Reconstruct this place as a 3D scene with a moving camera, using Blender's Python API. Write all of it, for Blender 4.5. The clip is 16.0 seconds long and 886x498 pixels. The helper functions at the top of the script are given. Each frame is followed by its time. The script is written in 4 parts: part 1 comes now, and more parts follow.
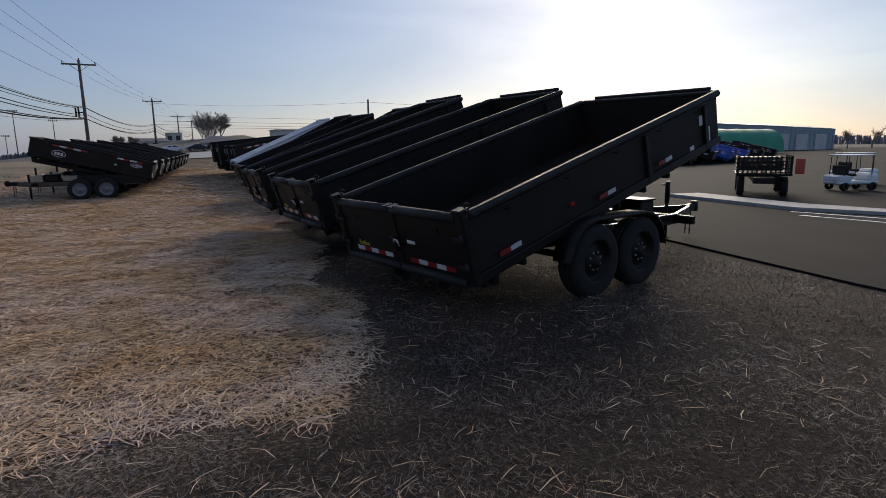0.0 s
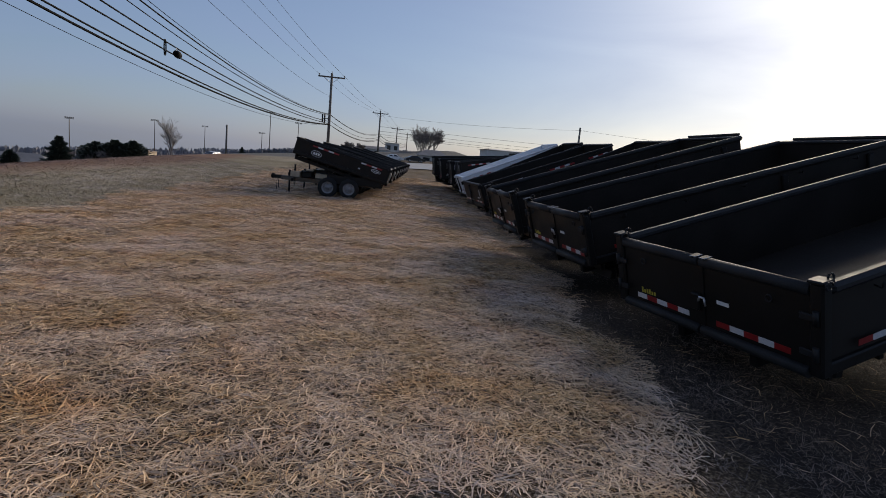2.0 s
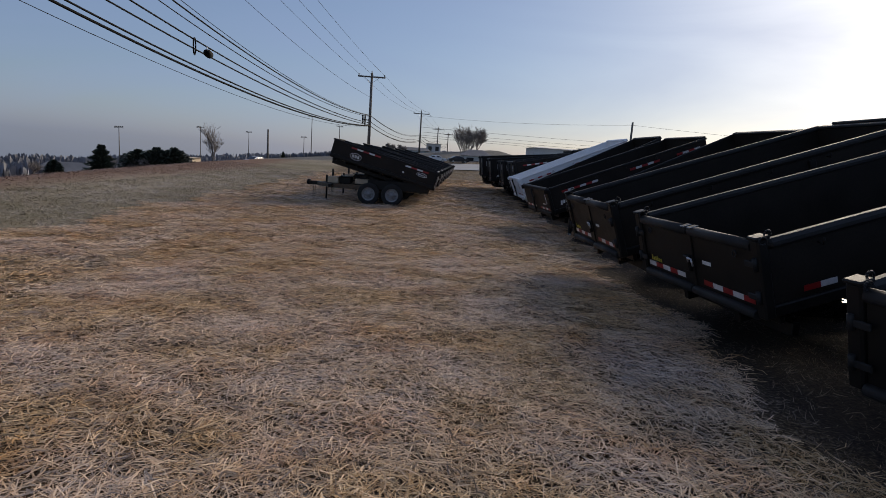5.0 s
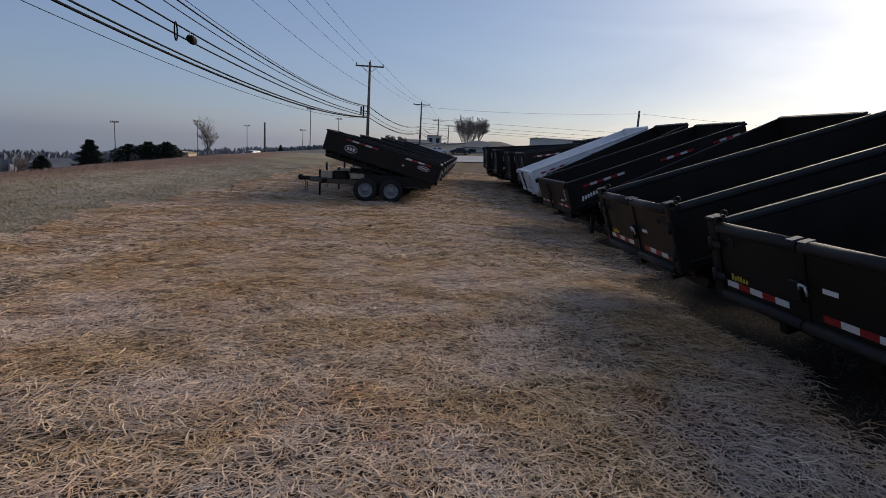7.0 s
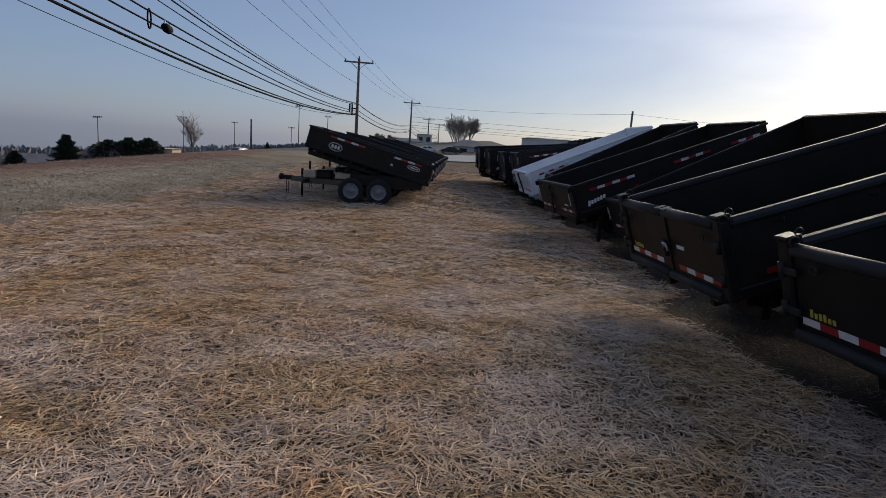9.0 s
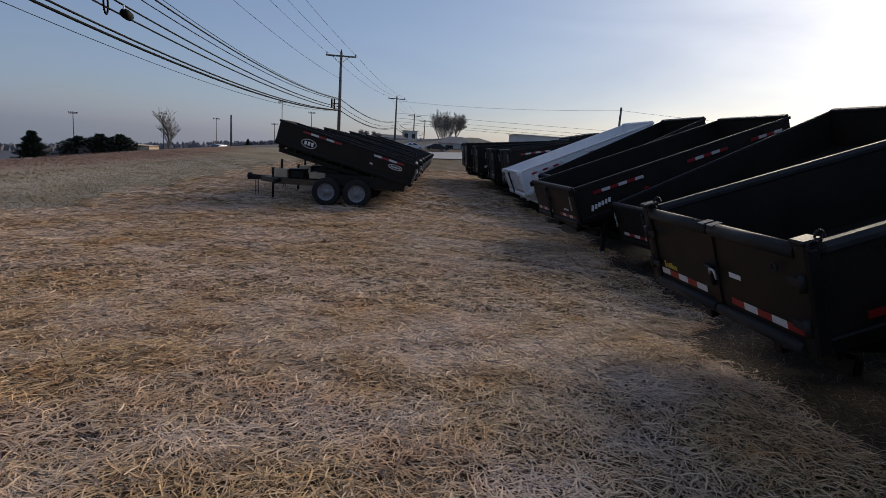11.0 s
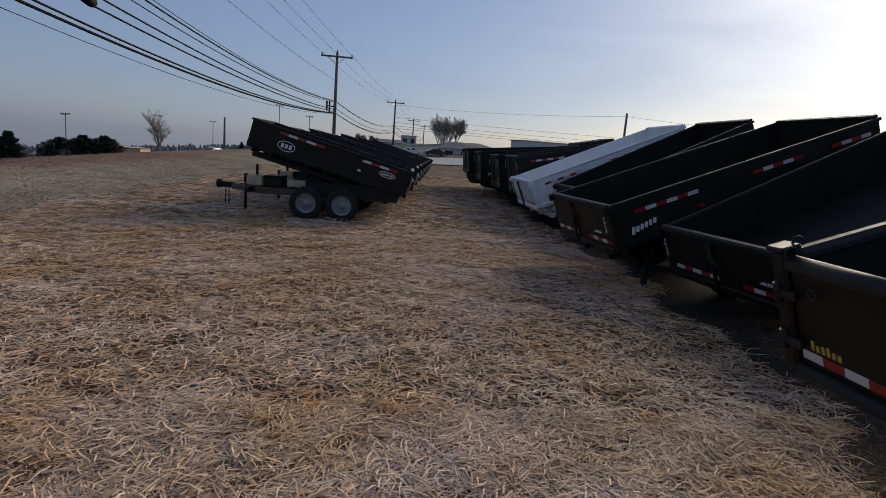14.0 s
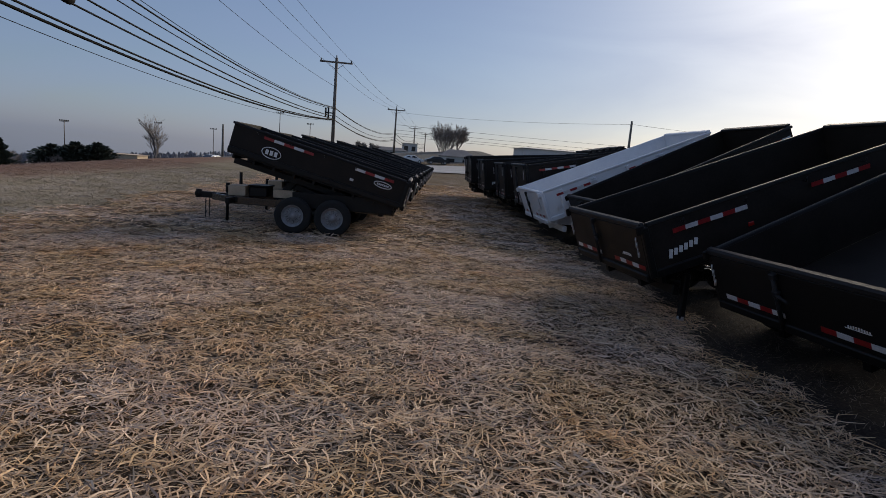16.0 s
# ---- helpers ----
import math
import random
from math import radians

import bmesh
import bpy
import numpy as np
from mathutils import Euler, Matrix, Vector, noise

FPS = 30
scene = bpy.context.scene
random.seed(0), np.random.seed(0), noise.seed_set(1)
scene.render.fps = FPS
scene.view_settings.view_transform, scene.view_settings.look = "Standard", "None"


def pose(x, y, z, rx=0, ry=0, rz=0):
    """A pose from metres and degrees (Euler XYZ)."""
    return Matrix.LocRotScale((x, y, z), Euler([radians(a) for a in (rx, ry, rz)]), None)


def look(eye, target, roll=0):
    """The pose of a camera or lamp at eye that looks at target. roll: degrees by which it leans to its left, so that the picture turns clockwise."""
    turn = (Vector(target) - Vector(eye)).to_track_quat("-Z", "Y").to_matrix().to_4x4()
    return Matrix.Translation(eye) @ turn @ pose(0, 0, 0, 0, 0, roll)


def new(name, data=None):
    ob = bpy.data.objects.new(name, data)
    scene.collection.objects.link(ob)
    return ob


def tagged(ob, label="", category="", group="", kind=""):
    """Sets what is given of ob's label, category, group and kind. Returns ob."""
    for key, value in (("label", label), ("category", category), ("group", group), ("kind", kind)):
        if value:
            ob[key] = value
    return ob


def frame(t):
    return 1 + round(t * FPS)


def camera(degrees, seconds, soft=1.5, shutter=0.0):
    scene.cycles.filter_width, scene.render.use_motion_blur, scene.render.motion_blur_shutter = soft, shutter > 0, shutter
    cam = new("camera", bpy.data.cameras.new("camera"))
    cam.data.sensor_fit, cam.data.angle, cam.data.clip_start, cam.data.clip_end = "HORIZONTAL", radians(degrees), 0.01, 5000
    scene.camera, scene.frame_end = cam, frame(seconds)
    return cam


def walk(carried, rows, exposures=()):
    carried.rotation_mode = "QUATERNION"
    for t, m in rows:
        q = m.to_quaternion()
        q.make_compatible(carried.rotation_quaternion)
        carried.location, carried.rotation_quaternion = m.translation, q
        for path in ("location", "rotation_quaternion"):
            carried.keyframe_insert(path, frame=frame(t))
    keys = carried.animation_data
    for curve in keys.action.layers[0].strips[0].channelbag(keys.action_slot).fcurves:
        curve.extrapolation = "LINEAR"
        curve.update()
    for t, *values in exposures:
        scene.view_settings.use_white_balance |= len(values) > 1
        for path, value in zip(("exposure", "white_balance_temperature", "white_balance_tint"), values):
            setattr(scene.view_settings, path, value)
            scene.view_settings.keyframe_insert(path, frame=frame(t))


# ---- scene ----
cam = camera(76.0, 16.0, 0.65)
PATH = [
    (0.0, -1.870, 1.477, 1.636, 79.49, 0.60, -26.35),
    (0.5, -2.158, 1.730, 1.624, 79.69, -0.41, -22.14),
    (1.0, -2.426, 1.930, 1.629, 80.04, -1.52, -17.38),
    (1.5, -2.608, 2.097, 1.636, 80.64, -3.21, -11.66),
    (2.0, -2.700, 2.329, 1.640, 81.14, -5.34, -6.98),
    (2.5, -2.755, 2.782, 1.628, 80.99, -5.28, -4.48),
    (3.0, -2.784, 3.181, 1.613, 80.97, -4.60, -3.66),
    (3.5, -2.814, 3.549, 1.613, 80.84, -4.00, -3.57),
    (4.0, -2.837, 3.896, 1.631, 80.88, -4.23, -3.13),
    (6.5, -2.863, 5.880, 1.623, 80.27, -3.56, -2.81),
    (7.0, -2.866, 6.228, 1.615, 80.02, -3.42, -2.93),
    (7.5, -2.865, 6.532, 1.606, 80.18, -3.63, -2.72),
    (8.0, -2.882, 6.807, 1.597, 79.99, -4.11, -2.73),
    (8.5, -2.896, 7.077, 1.599, 80.05, -3.80, -3.41),
    (9.0, -2.856, 7.349, 1.598, 80.01, -3.97, -3.93),
    (11.5, -2.716, 9.026, 1.609, 79.78, -3.95, -5.53),
    (12.0, -2.704, 9.384, 1.591, 79.90, -3.91, -5.77),
    (12.5, -2.658, 9.706, 1.581, 79.58, -3.65, -6.15),
    (13.0, -2.601, 10.036, 1.581, 80.01, -3.69, -6.02),
    (13.5, -2.550, 10.346, 1.584, 79.99, -4.22, -5.44),
    (14.0, -2.554, 10.683, 1.591, 80.34, -4.53, -5.40),
    (14.5, -2.516, 10.961, 1.593, 80.24, -4.60, -5.29),
    (15.0, -2.465, 11.239, 1.590, 80.77, -4.56, -5.06),
    (15.5, -2.439, 11.522, 1.584, 80.91, -4.68, -4.94),
    (16.0, -2.448, 11.844, 1.589, 81.11, -4.67, -5.27),
]
walk(cam, [(t, pose(x, y, z, rx, ry, rz)) for t, x, y, z, rx, ry, rz in PATH], [(0.0, 0.0), (9.0, 0.0), (12.0, -0.08), (16.0, -0.1)])

# ---- light: low hazy morning sun ahead on the side of the trailers ----
SUN_AZ, SUN_EL = 42.0, 22.0            # degrees clockwise from +y, degrees up
world = bpy.data.worlds.new("hazy_morning")
scene.world = world
world.use_nodes = True
wt = world.node_tree
sky = wt.nodes.new("ShaderNodeTexSky")
sky.sky_type = 'NISHITA'
sky.sun_disc = False
sky.sun_elevation = radians(SUN_EL)
sky.sun_rotation = radians(SUN_AZ)
sky.air_density, sky.dust_density, sky.ozone_density = 1.0, 1.0, 3.5
wt.nodes["Background"].inputs["Strength"].default_value = 0.085
haze = wt.nodes.new("ShaderNodeMix")        # thin even haze over the whole sky
haze.data_type = 'RGBA'
cloud = wt.nodes.new("ShaderNodeTexNoise")   # faint drawn-out streaks in the haze
cloud.inputs["Scale"].default_value, cloud.inputs["Detail"].default_value, cloud.inputs["Distortion"].default_value = 1.6, 6.0, 0.8
stretch = wt.nodes.new("ShaderNodeMapping")
stretch.inputs["Scale"].default_value = (1.0, 1.0, 5.0)
wt.links.new(wt.nodes.new("ShaderNodeTexCoord").outputs["Generated"], stretch.inputs["Vector"])
wt.links.new(stretch.outputs[0], cloud.inputs["Vector"])
thin = wt.nodes.new("ShaderNodeMapRange")
thin.inputs[1].default_value, thin.inputs[2].default_value, thin.inputs[3].default_value, thin.inputs[4].default_value = 0.3, 0.7, 0.30, 0.54
wt.links.new(cloud.outputs["Fac"], thin.inputs[0])
wt.links.new(thin.outputs[0], haze.inputs[0])
haze.inputs[7].default_value = (3.25, 4.05, 6.6, 1)
wt.links.new(sky.outputs[0], haze.inputs[6])
wt.links.new(haze.outputs[2], wt.nodes["Background"].inputs["Color"])
sun_data = bpy.data.lights.new("sun", 'SUN')
sun_data.energy, sun_data.angle, sun_data.color = 3.5, radians(32), (1.0, 0.86, 0.68)
sun = new("sun", sun_data)
_az, _el = radians(SUN_AZ), radians(SUN_EL)
sun.matrix_world = look((0, 0, 60), (-math.sin(_az) * math.cos(_el), -math.cos(_az) * math.cos(_el), 60 - math.sin(_el)))


# ---- materials ----
def node(nt, kind, **values):
    n = nt.nodes.new(kind)
    for key, value in values.items():
        n.inputs[key.replace("_", " ")].default_value = value
    return n


def material(name, a, b, rough=0.6, metal=0.0, scale=8.0, fine=90.0, bump=0.15, rough_b=None, dist=0.004, coords="Object", spec=0.5):
    """Two colours mixed by a large and a fine noise, with roughness variation and relief."""
    m = bpy.data.materials.new(name)
    m.use_nodes = True
    nt = m.node_tree
    p = nt.nodes["Principled BSDF"]
    tc = nt.nodes.new("ShaderNodeTexCoord")
    n1, n2 = node(nt, "ShaderNodeTexNoise", Scale=scale, Detail=5.0), node(nt, "ShaderNodeTexNoise", Scale=fine, Detail=3.0)
    for n in (n1, n2):
        nt.links.new(tc.outputs[coords], n.inputs["Vector"])
    mix = nt.nodes.new("ShaderNodeMath")
    mix.operation = 'MULTIPLY_ADD'
    mix.inputs[1].default_value = 0.45
    nt.links.new(n2.outputs["Fac"], mix.inputs[0])
    half = nt.nodes.new("ShaderNodeMath")
    half.operation = 'MULTIPLY'
    half.inputs[1].default_value = 0.55
    nt.links.new(n1.outputs["Fac"], half.inputs[0])
    nt.links.new(half.outputs[0], mix.inputs[2])
    ramp = nt.nodes.new("ShaderNodeValToRGB")
    ramp.color_ramp.elements[0].position, ramp.color_ramp.elements[1].position = 0.36, 0.64
    ramp.color_ramp.elements[0].color, ramp.color_ramp.elements[1].color = (*a, 1), (*b, 1)
    nt.links.new(mix.outputs[0], ramp.inputs[0])
    nt.links.new(ramp.outputs[0], p.inputs["Base Color"])
    mr = nt.nodes.new("ShaderNodeMapRange")
    mr.inputs[1].default_value, mr.inputs[2].default_value = 0.3, 0.7
    mr.inputs[3].default_value, mr.inputs[4].default_value = rough, rough if rough_b is None else rough_b
    nt.links.new(mix.outputs[0], mr.inputs[0])
    nt.links.new(mr.outputs[0], p.inputs["Roughness"])
    p.inputs["Metallic"].default_value = metal
    p.inputs["Specular IOR Level"].default_value = spec
    if bump:
        bp = node(nt, "ShaderNodeBump", Strength=bump, Distance=dist)
        nt.links.new(mix.outputs[0], bp.inputs["Height"])
        nt.links.new(bp.outputs[0], p.inputs["Normal"])
    return m


BLACK = material("black_powder_coat", (0.0058, 0.0052, 0.0049), (0.0118, 0.0106, 0.010), 0.38, 0, 3, 60, 0.08, 0.6, spec=0.22)
BEDIN = material("scuffed_black_bed", (0.009, 0.0072, 0.0060), (0.023, 0.018, 0.0145), 0.5, 0, 2.2, 40, 0.15, 0.75, spec=0.2)
RAILM = material("worn_black_rail", (0.011, 0.011, 0.0115), (0.026, 0.026, 0.028), 0.5, 0.0, 5, 80, 0.1, 0.72, spec=0.25)
WHITE = material("white_trailer_paint", (0.62, 0.64, 0.68), (0.78, 0.79, 0.80), 0.35, 0, 2, 50, 0.05, 0.5)
RIMGREY = material("dull_grey_rim", (0.18, 0.18, 0.19), (0.31, 0.31, 0.32), 0.5, 0.3, 12, 90, 0.1, 0.65)
CHASSIS = material("glossy_black_chassis", (0.006, 0.006, 0.006), (0.013, 0.0125, 0.012), 0.16, 0, 3, 60, 0.04, 0.32, spec=0.7)
RUBBER = material("tyre_rubber", (0.006, 0.006, 0.006), (0.015, 0.0145, 0.014), 0.85, 0, 10, 120, 0.2, 0.9)
STEEL = material("galvanised_steel", (0.42, 0.42, 0.43), (0.6, 0.6, 0.62), 0.35, 0.8, 10, 90, 0.1, 0.55)
REDTAPE = material("red_reflective_tape", (0.20, 0.007, 0.010), (0.27, 0.012, 0.013), 0.4, 0, 30, 200, 0.05)
WHITETAPE = material("white_reflective_tape", (0.48, 0.47, 0.48), (0.62, 0.61, 0.62), 0.3, 0, 30, 200, 0.05)
YELLOW = material("yellow_decal", (0.36, 0.29, 0.03), (0.46, 0.37, 0.05), 0.45, 0, 30, 200, 0)
WHITEDECAL = material("white_decal", (0.6, 0.6, 0.6), (0.75, 0.75, 0.75), 0.45, 0, 30, 200, 0)
REDLENS = material("red_marker_lens", (0.25, 0.01, 0.01), (0.35, 0.02, 0.015), 0.15, 0, 30, 200, 0)
CARDBOARD = material("tan_box", (0.42, 0.32, 0.22), (0.55, 0.44, 0.32), 0.8, 0, 6, 60, 0.1)
WOODPOLE = material("weathered_pole_wood", (0.10, 0.085, 0.07), (0.2, 0.175, 0.15), 0.85, 0, 3, 40, 0.4)
CABLE = material("black_cable_and_rim_slot", (0.004, 0.004, 0.0045), (0.009, 0.009, 0.009), 0.8, 0, 4, 50, 0, spec=0.1)
ASPHALT = material("old_asphalt", (0.016, 0.016, 0.017), (0.036, 0.035, 0.034), 0.9, 0, 0.5, 70, 0.4, 0.97, 0.01, spec=0.06)
CONCRETE = material("pale_concrete", (0.26, 0.26, 0.26), (0.40, 0.40, 0.40), 0.8, 0, 1.0, 60, 0.2)
BARK = material("grey_bark", (0.14, 0.12, 0.108), (0.26, 0.23, 0.21), 0.9, 0, 4, 40, 0.4)
NEEDLES = material("dark_evergreen", (0.034, 0.046, 0.034), (0.075, 0.09, 0.066), 0.8, 0, 0.8, 8, 0)
# far twigs: distance haze is put into this pale bluish grey
HAZEDWOODS = material("bare_winter_woods_with_haze", (0.15, 0.15, 0.165), (0.25, 0.25, 0.275), 0.95, 0, 0.06, 0.9, 0)
SIDING = material("blue_grey_metal_siding", (0.24, 0.30, 0.34), (0.32, 0.38, 0.42), 0.5, 0.1, 0.3, 12, 0.05)
ROOFING = material("grey_shingle", (0.12, 0.12, 0.125), (0.2, 0.2, 0.21), 0.85, 0, 0.7, 14, 0.2)
HOUSEWALL = material("pale_house_wall", (0.5, 0.48, 0.45), (0.62, 0.6, 0.57), 0.7, 0, 0.6, 14, 0.05)
GLASS = material("dark_window_glass", (0.012, 0.014, 0.017), (0.02, 0.022, 0.025), 0.08, 0, 2, 20, 0)
CARWHITE = material("white_car_paint", (0.68, 0.69, 0.71), (0.76, 0.77, 0.78), 0.2, 0, 1, 30, 0)
CARBLACK = material("black_car_paint", (0.012, 0.012, 0.014), (0.02, 0.02, 0.022), 0.2, 0, 1, 30, 0)
CARBLUE = material("blue_trailer_paint", (0.02, 0.07, 0.35), (0.03, 0.1, 0.45), 0.35, 0, 1, 30, 0)
GREEN = material("green_tarpaulin", (0.02, 0.22, 0.12), (0.03, 0.30, 0.17), 0.6, 0, 1, 20, 0.2)
ORANGE = material("orange_red_tail_panel", (0.4, 0.05, 0.025), (0.5, 0.08, 0.04), 0.5, 0, 2, 30, 0)


def straw_material(name, colours, frost):
    m = bpy.data.materials.new(name)
    m.use_nodes = True
    nt = m.node_tree
    p = nt.nodes["Principled BSDF"]
    geo = nt.nodes.new("ShaderNodeNewGeometry")
    ramp = nt.nodes.new("ShaderNodeValToRGB")
    ramp.color_ramp.elements.remove(ramp.color_ramp.elements[1])
    for i, c in enumerate(colours):
        e = ramp.color_ramp.elements[0] if i == 0 else ramp.color_ramp.elements.new(i / (len(colours) - 1))
        e.color = (*c, 1)
    nt.links.new(geo.outputs["Random Per Island"], ramp.inputs[0])
    patch = node(nt, "ShaderNodeTexNoise", Scale=0.75, Detail=4.0, Roughness=0.6)
    tc = nt.nodes.new("ShaderNodeTexCoord")
    nt.links.new(tc.outputs["Object"], patch.inputs["Vector"])
    pr = nt.nodes.new("ShaderNodeValToRGB")
    pr.color_ramp.elements[0].position, pr.color_ramp.elements[1].position = 0.40, 0.62
    pr.color_ramp.elements[0].color, pr.color_ramp.elements[1].color = (0.05, 0.05, 0.05, 1), (1, 1, 1, 1)
    nt.links.new(patch.outputs["Fac"], pr.inputs[0])
    speck = node(nt, "ShaderNodeTexNoise", Scale=60.0, Detail=2.0)
    nt.links.new(tc.outputs["Object"], speck.inputs["Vector"])
    amount = nt.nodes.new("ShaderNodeMath")
    amount.operation = 'MULTIPLY'
    nt.links.new(pr.outputs[0], amount.inputs[0])
    nt.links.new(speck.outputs["Fac"], amount.inputs[1])
    more = nt.nodes.new("ShaderNodeMath")
    more.operation = 'MULTIPLY'
    more.inputs[1].default_value = frost
    nt.links.new(amount.outputs[0], more.inputs[0])
    mix = nt.nodes.new("ShaderNodeMix")
    mix.data_type = 'RGBA'
    nt.links.new(more.outputs[0], mix.inputs[0])
    warm = node(nt, "ShaderNodeTexNoise", Scale=1.15, Detail=5.0, Roughness=0.65)
    move = nt.nodes.new("ShaderNodeMapping")
    move.inputs["Location"].default_value = (31.0, 17.0, 0.0)
    nt.links.new(tc.outputs["Object"], move.inputs["Vector"])
    nt.links.new(move.outputs[0], warm.inputs["Vector"])
    wr = nt.nodes.new("ShaderNodeMapRange")
    wr.inputs[1].default_value, wr.inputs[2].default_value, wr.inputs[4].default_value = 0.50, 0.70, 0.8
    nt.links.new(warm.outputs["Fac"], wr.inputs[0])
    rusty = nt.nodes.new("ShaderNodeMix")
    rusty.data_type, rusty.blend_type = 'RGBA', 'MULTIPLY'
    nt.links.new(wr.outputs[0], rusty.inputs[0])
    nt.links.new(ramp.outputs[0], rusty.inputs[6])
    rusty.inputs[7].default_value = (1.0, 0.74, 0.40, 1)
    nt.links.new(rusty.outputs[2], mix.inputs[6])
    mix.inputs[7].default_value = (0.86, 0.74, 0.705, 1)
    nt.links.new(mix.outputs[2], p.inputs["Base Color"])
    p.inputs["Roughness"].default_value = 0.7
    return m


STRAW = straw_material("frosted_dry_straw", [(0.045, 0.027, 0.012), (0.405, 0.252, 0.110), (0.715, 0.497, 0.275), (0.515, 0.297, 0.108), (0.85, 0.635, 0.41)], 0.74)
# near copy of STRAW with less frost, tuned to this stretch's brightness
LOWFROSTSTRAW = straw_material("brown_low_frost_straw", [(0.05, 0.031, 0.014), (0.41, 0.25, 0.108), (0.715, 0.492, 0.268), (0.52, 0.292, 0.106), (0.85, 0.63, 0.405)], 0.62)
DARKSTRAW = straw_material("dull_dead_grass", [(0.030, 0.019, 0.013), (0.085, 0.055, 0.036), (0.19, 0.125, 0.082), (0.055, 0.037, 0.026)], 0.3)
FIELDGRASS = straw_material("mown_field_grass", [(0.115, 0.098, 0.058), (0.24, 0.198, 0.125), (0.16, 0.152, 0.082), (0.40, 0.33, 0.235)], 0.75)
CRESTGRASS = straw_material("reddish_brown_bank_grass", [(0.09, 0.048, 0.032), (0.22, 0.125, 0.083), (0.15, 0.10, 0.066), (0.32, 0.20, 0.14)], 0.3)


def ground_material():
    """Straw mat beside the walk with shade between stalks painted in, dark sparse soil under the trailers, dull mown
    field towards the road, a brown bank crest.
    """
    m = bpy.data.materials.new("field_ground")
    m.use_nodes = True
    nt = m.node_tree
    p = nt.nodes["Principled BSDF"]
    p.inputs["Roughness"].default_value = 0.95
    p.inputs["Specular IOR Level"].default_value = 0.15
    tc = nt.nodes.new("ShaderNodeTexCoord")
    sep = nt.nodes.new("ShaderNodeSeparateXYZ")
    nt.links.new(tc.outputs["Object"], sep.inputs[0])
    big = node(nt, "ShaderNodeTexNoise", Scale=0.55, Detail=6.0, Roughness=0.6)
    fine = node(nt, "ShaderNodeTexNoise", Scale=35.0, Detail=5.0, Roughness=0.7)
    far = node(nt, "ShaderNodeTexNoise", Scale=0.09, Detail=6.0, Roughness=0.65)
    for n in (big, fine, far):
        nt.links.new(tc.outputs["Object"], n.inputs["Vector"])

    def ramp(source, stops):
        r = nt.nodes.new("ShaderNodeValToRGB")
        r.color_ramp.elements.remove(r.color_ramp.elements[1])
        for i, (at, c) in enumerate(stops):
            e = r.color_ramp.elements[0] if i == 0 else r.color_ramp.elements.new(at)
            e.position, e.color = at, (*c, 1)
        nt.links.new(source, r.inputs[0])
        return r.outputs[0]

    def blend(fac, a, b):
        x = nt.nodes.new("ShaderNodeMix")
        x.data_type = 'RGBA'
        nt.links.new(fac, x.inputs[0])
        nt.links.new(a, x.inputs[6])
        nt.links.new(b, x.inputs[7])
        return x.outputs[2]

    def edge(axis, start, end, wobble):
        """0 at start, 1 at end along an axis, with an uneven border."""
        add = nt.nodes.new("ShaderNodeMath")
        add.operation = 'MULTIPLY_ADD'
        nt.links.new(big.outputs["Fac"], add.inputs[0])
        add.inputs[1].default_value = wobble
        nt.links.new(axis, add.inputs[2])
        r = nt.nodes.new("ShaderNodeMapRange")
        r.inputs[1].default_value, r.inputs[2].default_value = start + wobble / 2, end + wobble / 2
        nt.links.new(add.outputs[0], r.inputs[0])
        return r.outputs[0]

    # the near-black ramp ends paint shadow between the stalks onto the ground
    straw = blend(ramp(big.outputs["Fac"], [(0.38, (0, 0, 0)), (0.62, (1, 1, 1))]),
                  ramp(fine.outputs["Fac"], [(0.28, (0.016, 0.010, 0.006)), (0.5, (0.075, 0.048, 0.025)), (0.72, (0.42, 0.30, 0.16))]),
                  ramp(fine.outputs["Fac"], [(0.28, (0.022, 0.015, 0.011)), (0.5, (0.10, 0.076, 0.055)), (0.72, (0.52, 0.44, 0.37))]))
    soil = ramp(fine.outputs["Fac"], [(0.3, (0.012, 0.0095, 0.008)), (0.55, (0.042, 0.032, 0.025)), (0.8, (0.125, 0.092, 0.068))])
    field = blend(ramp(far.outputs["Fac"], [(0.40, (0, 0, 0)), (0.60, (1, 1, 1))]),
                  ramp(fine.outputs["Fac"], [(0.3, (0.10, 0.086, 0.052)), (0.7, (0.29, 0.24, 0.155))]),
                  ramp(fine.outputs["Fac"], [(0.3, (0.17, 0.138, 0.094)), (0.7, (0.46, 0.39, 0.29))]))
    crest = ramp(fine.outputs["Fac"], [(0.3, (0.09, 0.05, 0.034)), (0.7, (0.29, 0.175, 0.12))])
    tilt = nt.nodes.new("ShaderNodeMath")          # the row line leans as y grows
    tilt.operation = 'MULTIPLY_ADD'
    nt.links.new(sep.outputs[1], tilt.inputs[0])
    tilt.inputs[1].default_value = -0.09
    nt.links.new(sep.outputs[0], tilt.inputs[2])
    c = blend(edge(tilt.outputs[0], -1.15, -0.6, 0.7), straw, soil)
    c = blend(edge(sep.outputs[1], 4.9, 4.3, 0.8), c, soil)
    c = blend(edge(sep.outputs[0], -8.3, -9.3, 1.4), c, field)
    c = blend(edge(sep.outputs[0], -13.0, -15.0, 3.0), c, crest)
    grit = ramp(fine.outputs["Fac"], [(0.3, (0.07, 0.068, 0.062)), (0.7, (0.17, 0.165, 0.155))])
    c = blend(edge(sep.outputs[1], 60.0, 64.0, 3.0), c, grit)
    nt.links.new(c, p.inputs["Base Color"])
    bp = node(nt, "ShaderNodeBump", Strength=0.8, Distance=0.03)
    nt.links.new(fine.outputs["Fac"], bp.inputs["Height"])
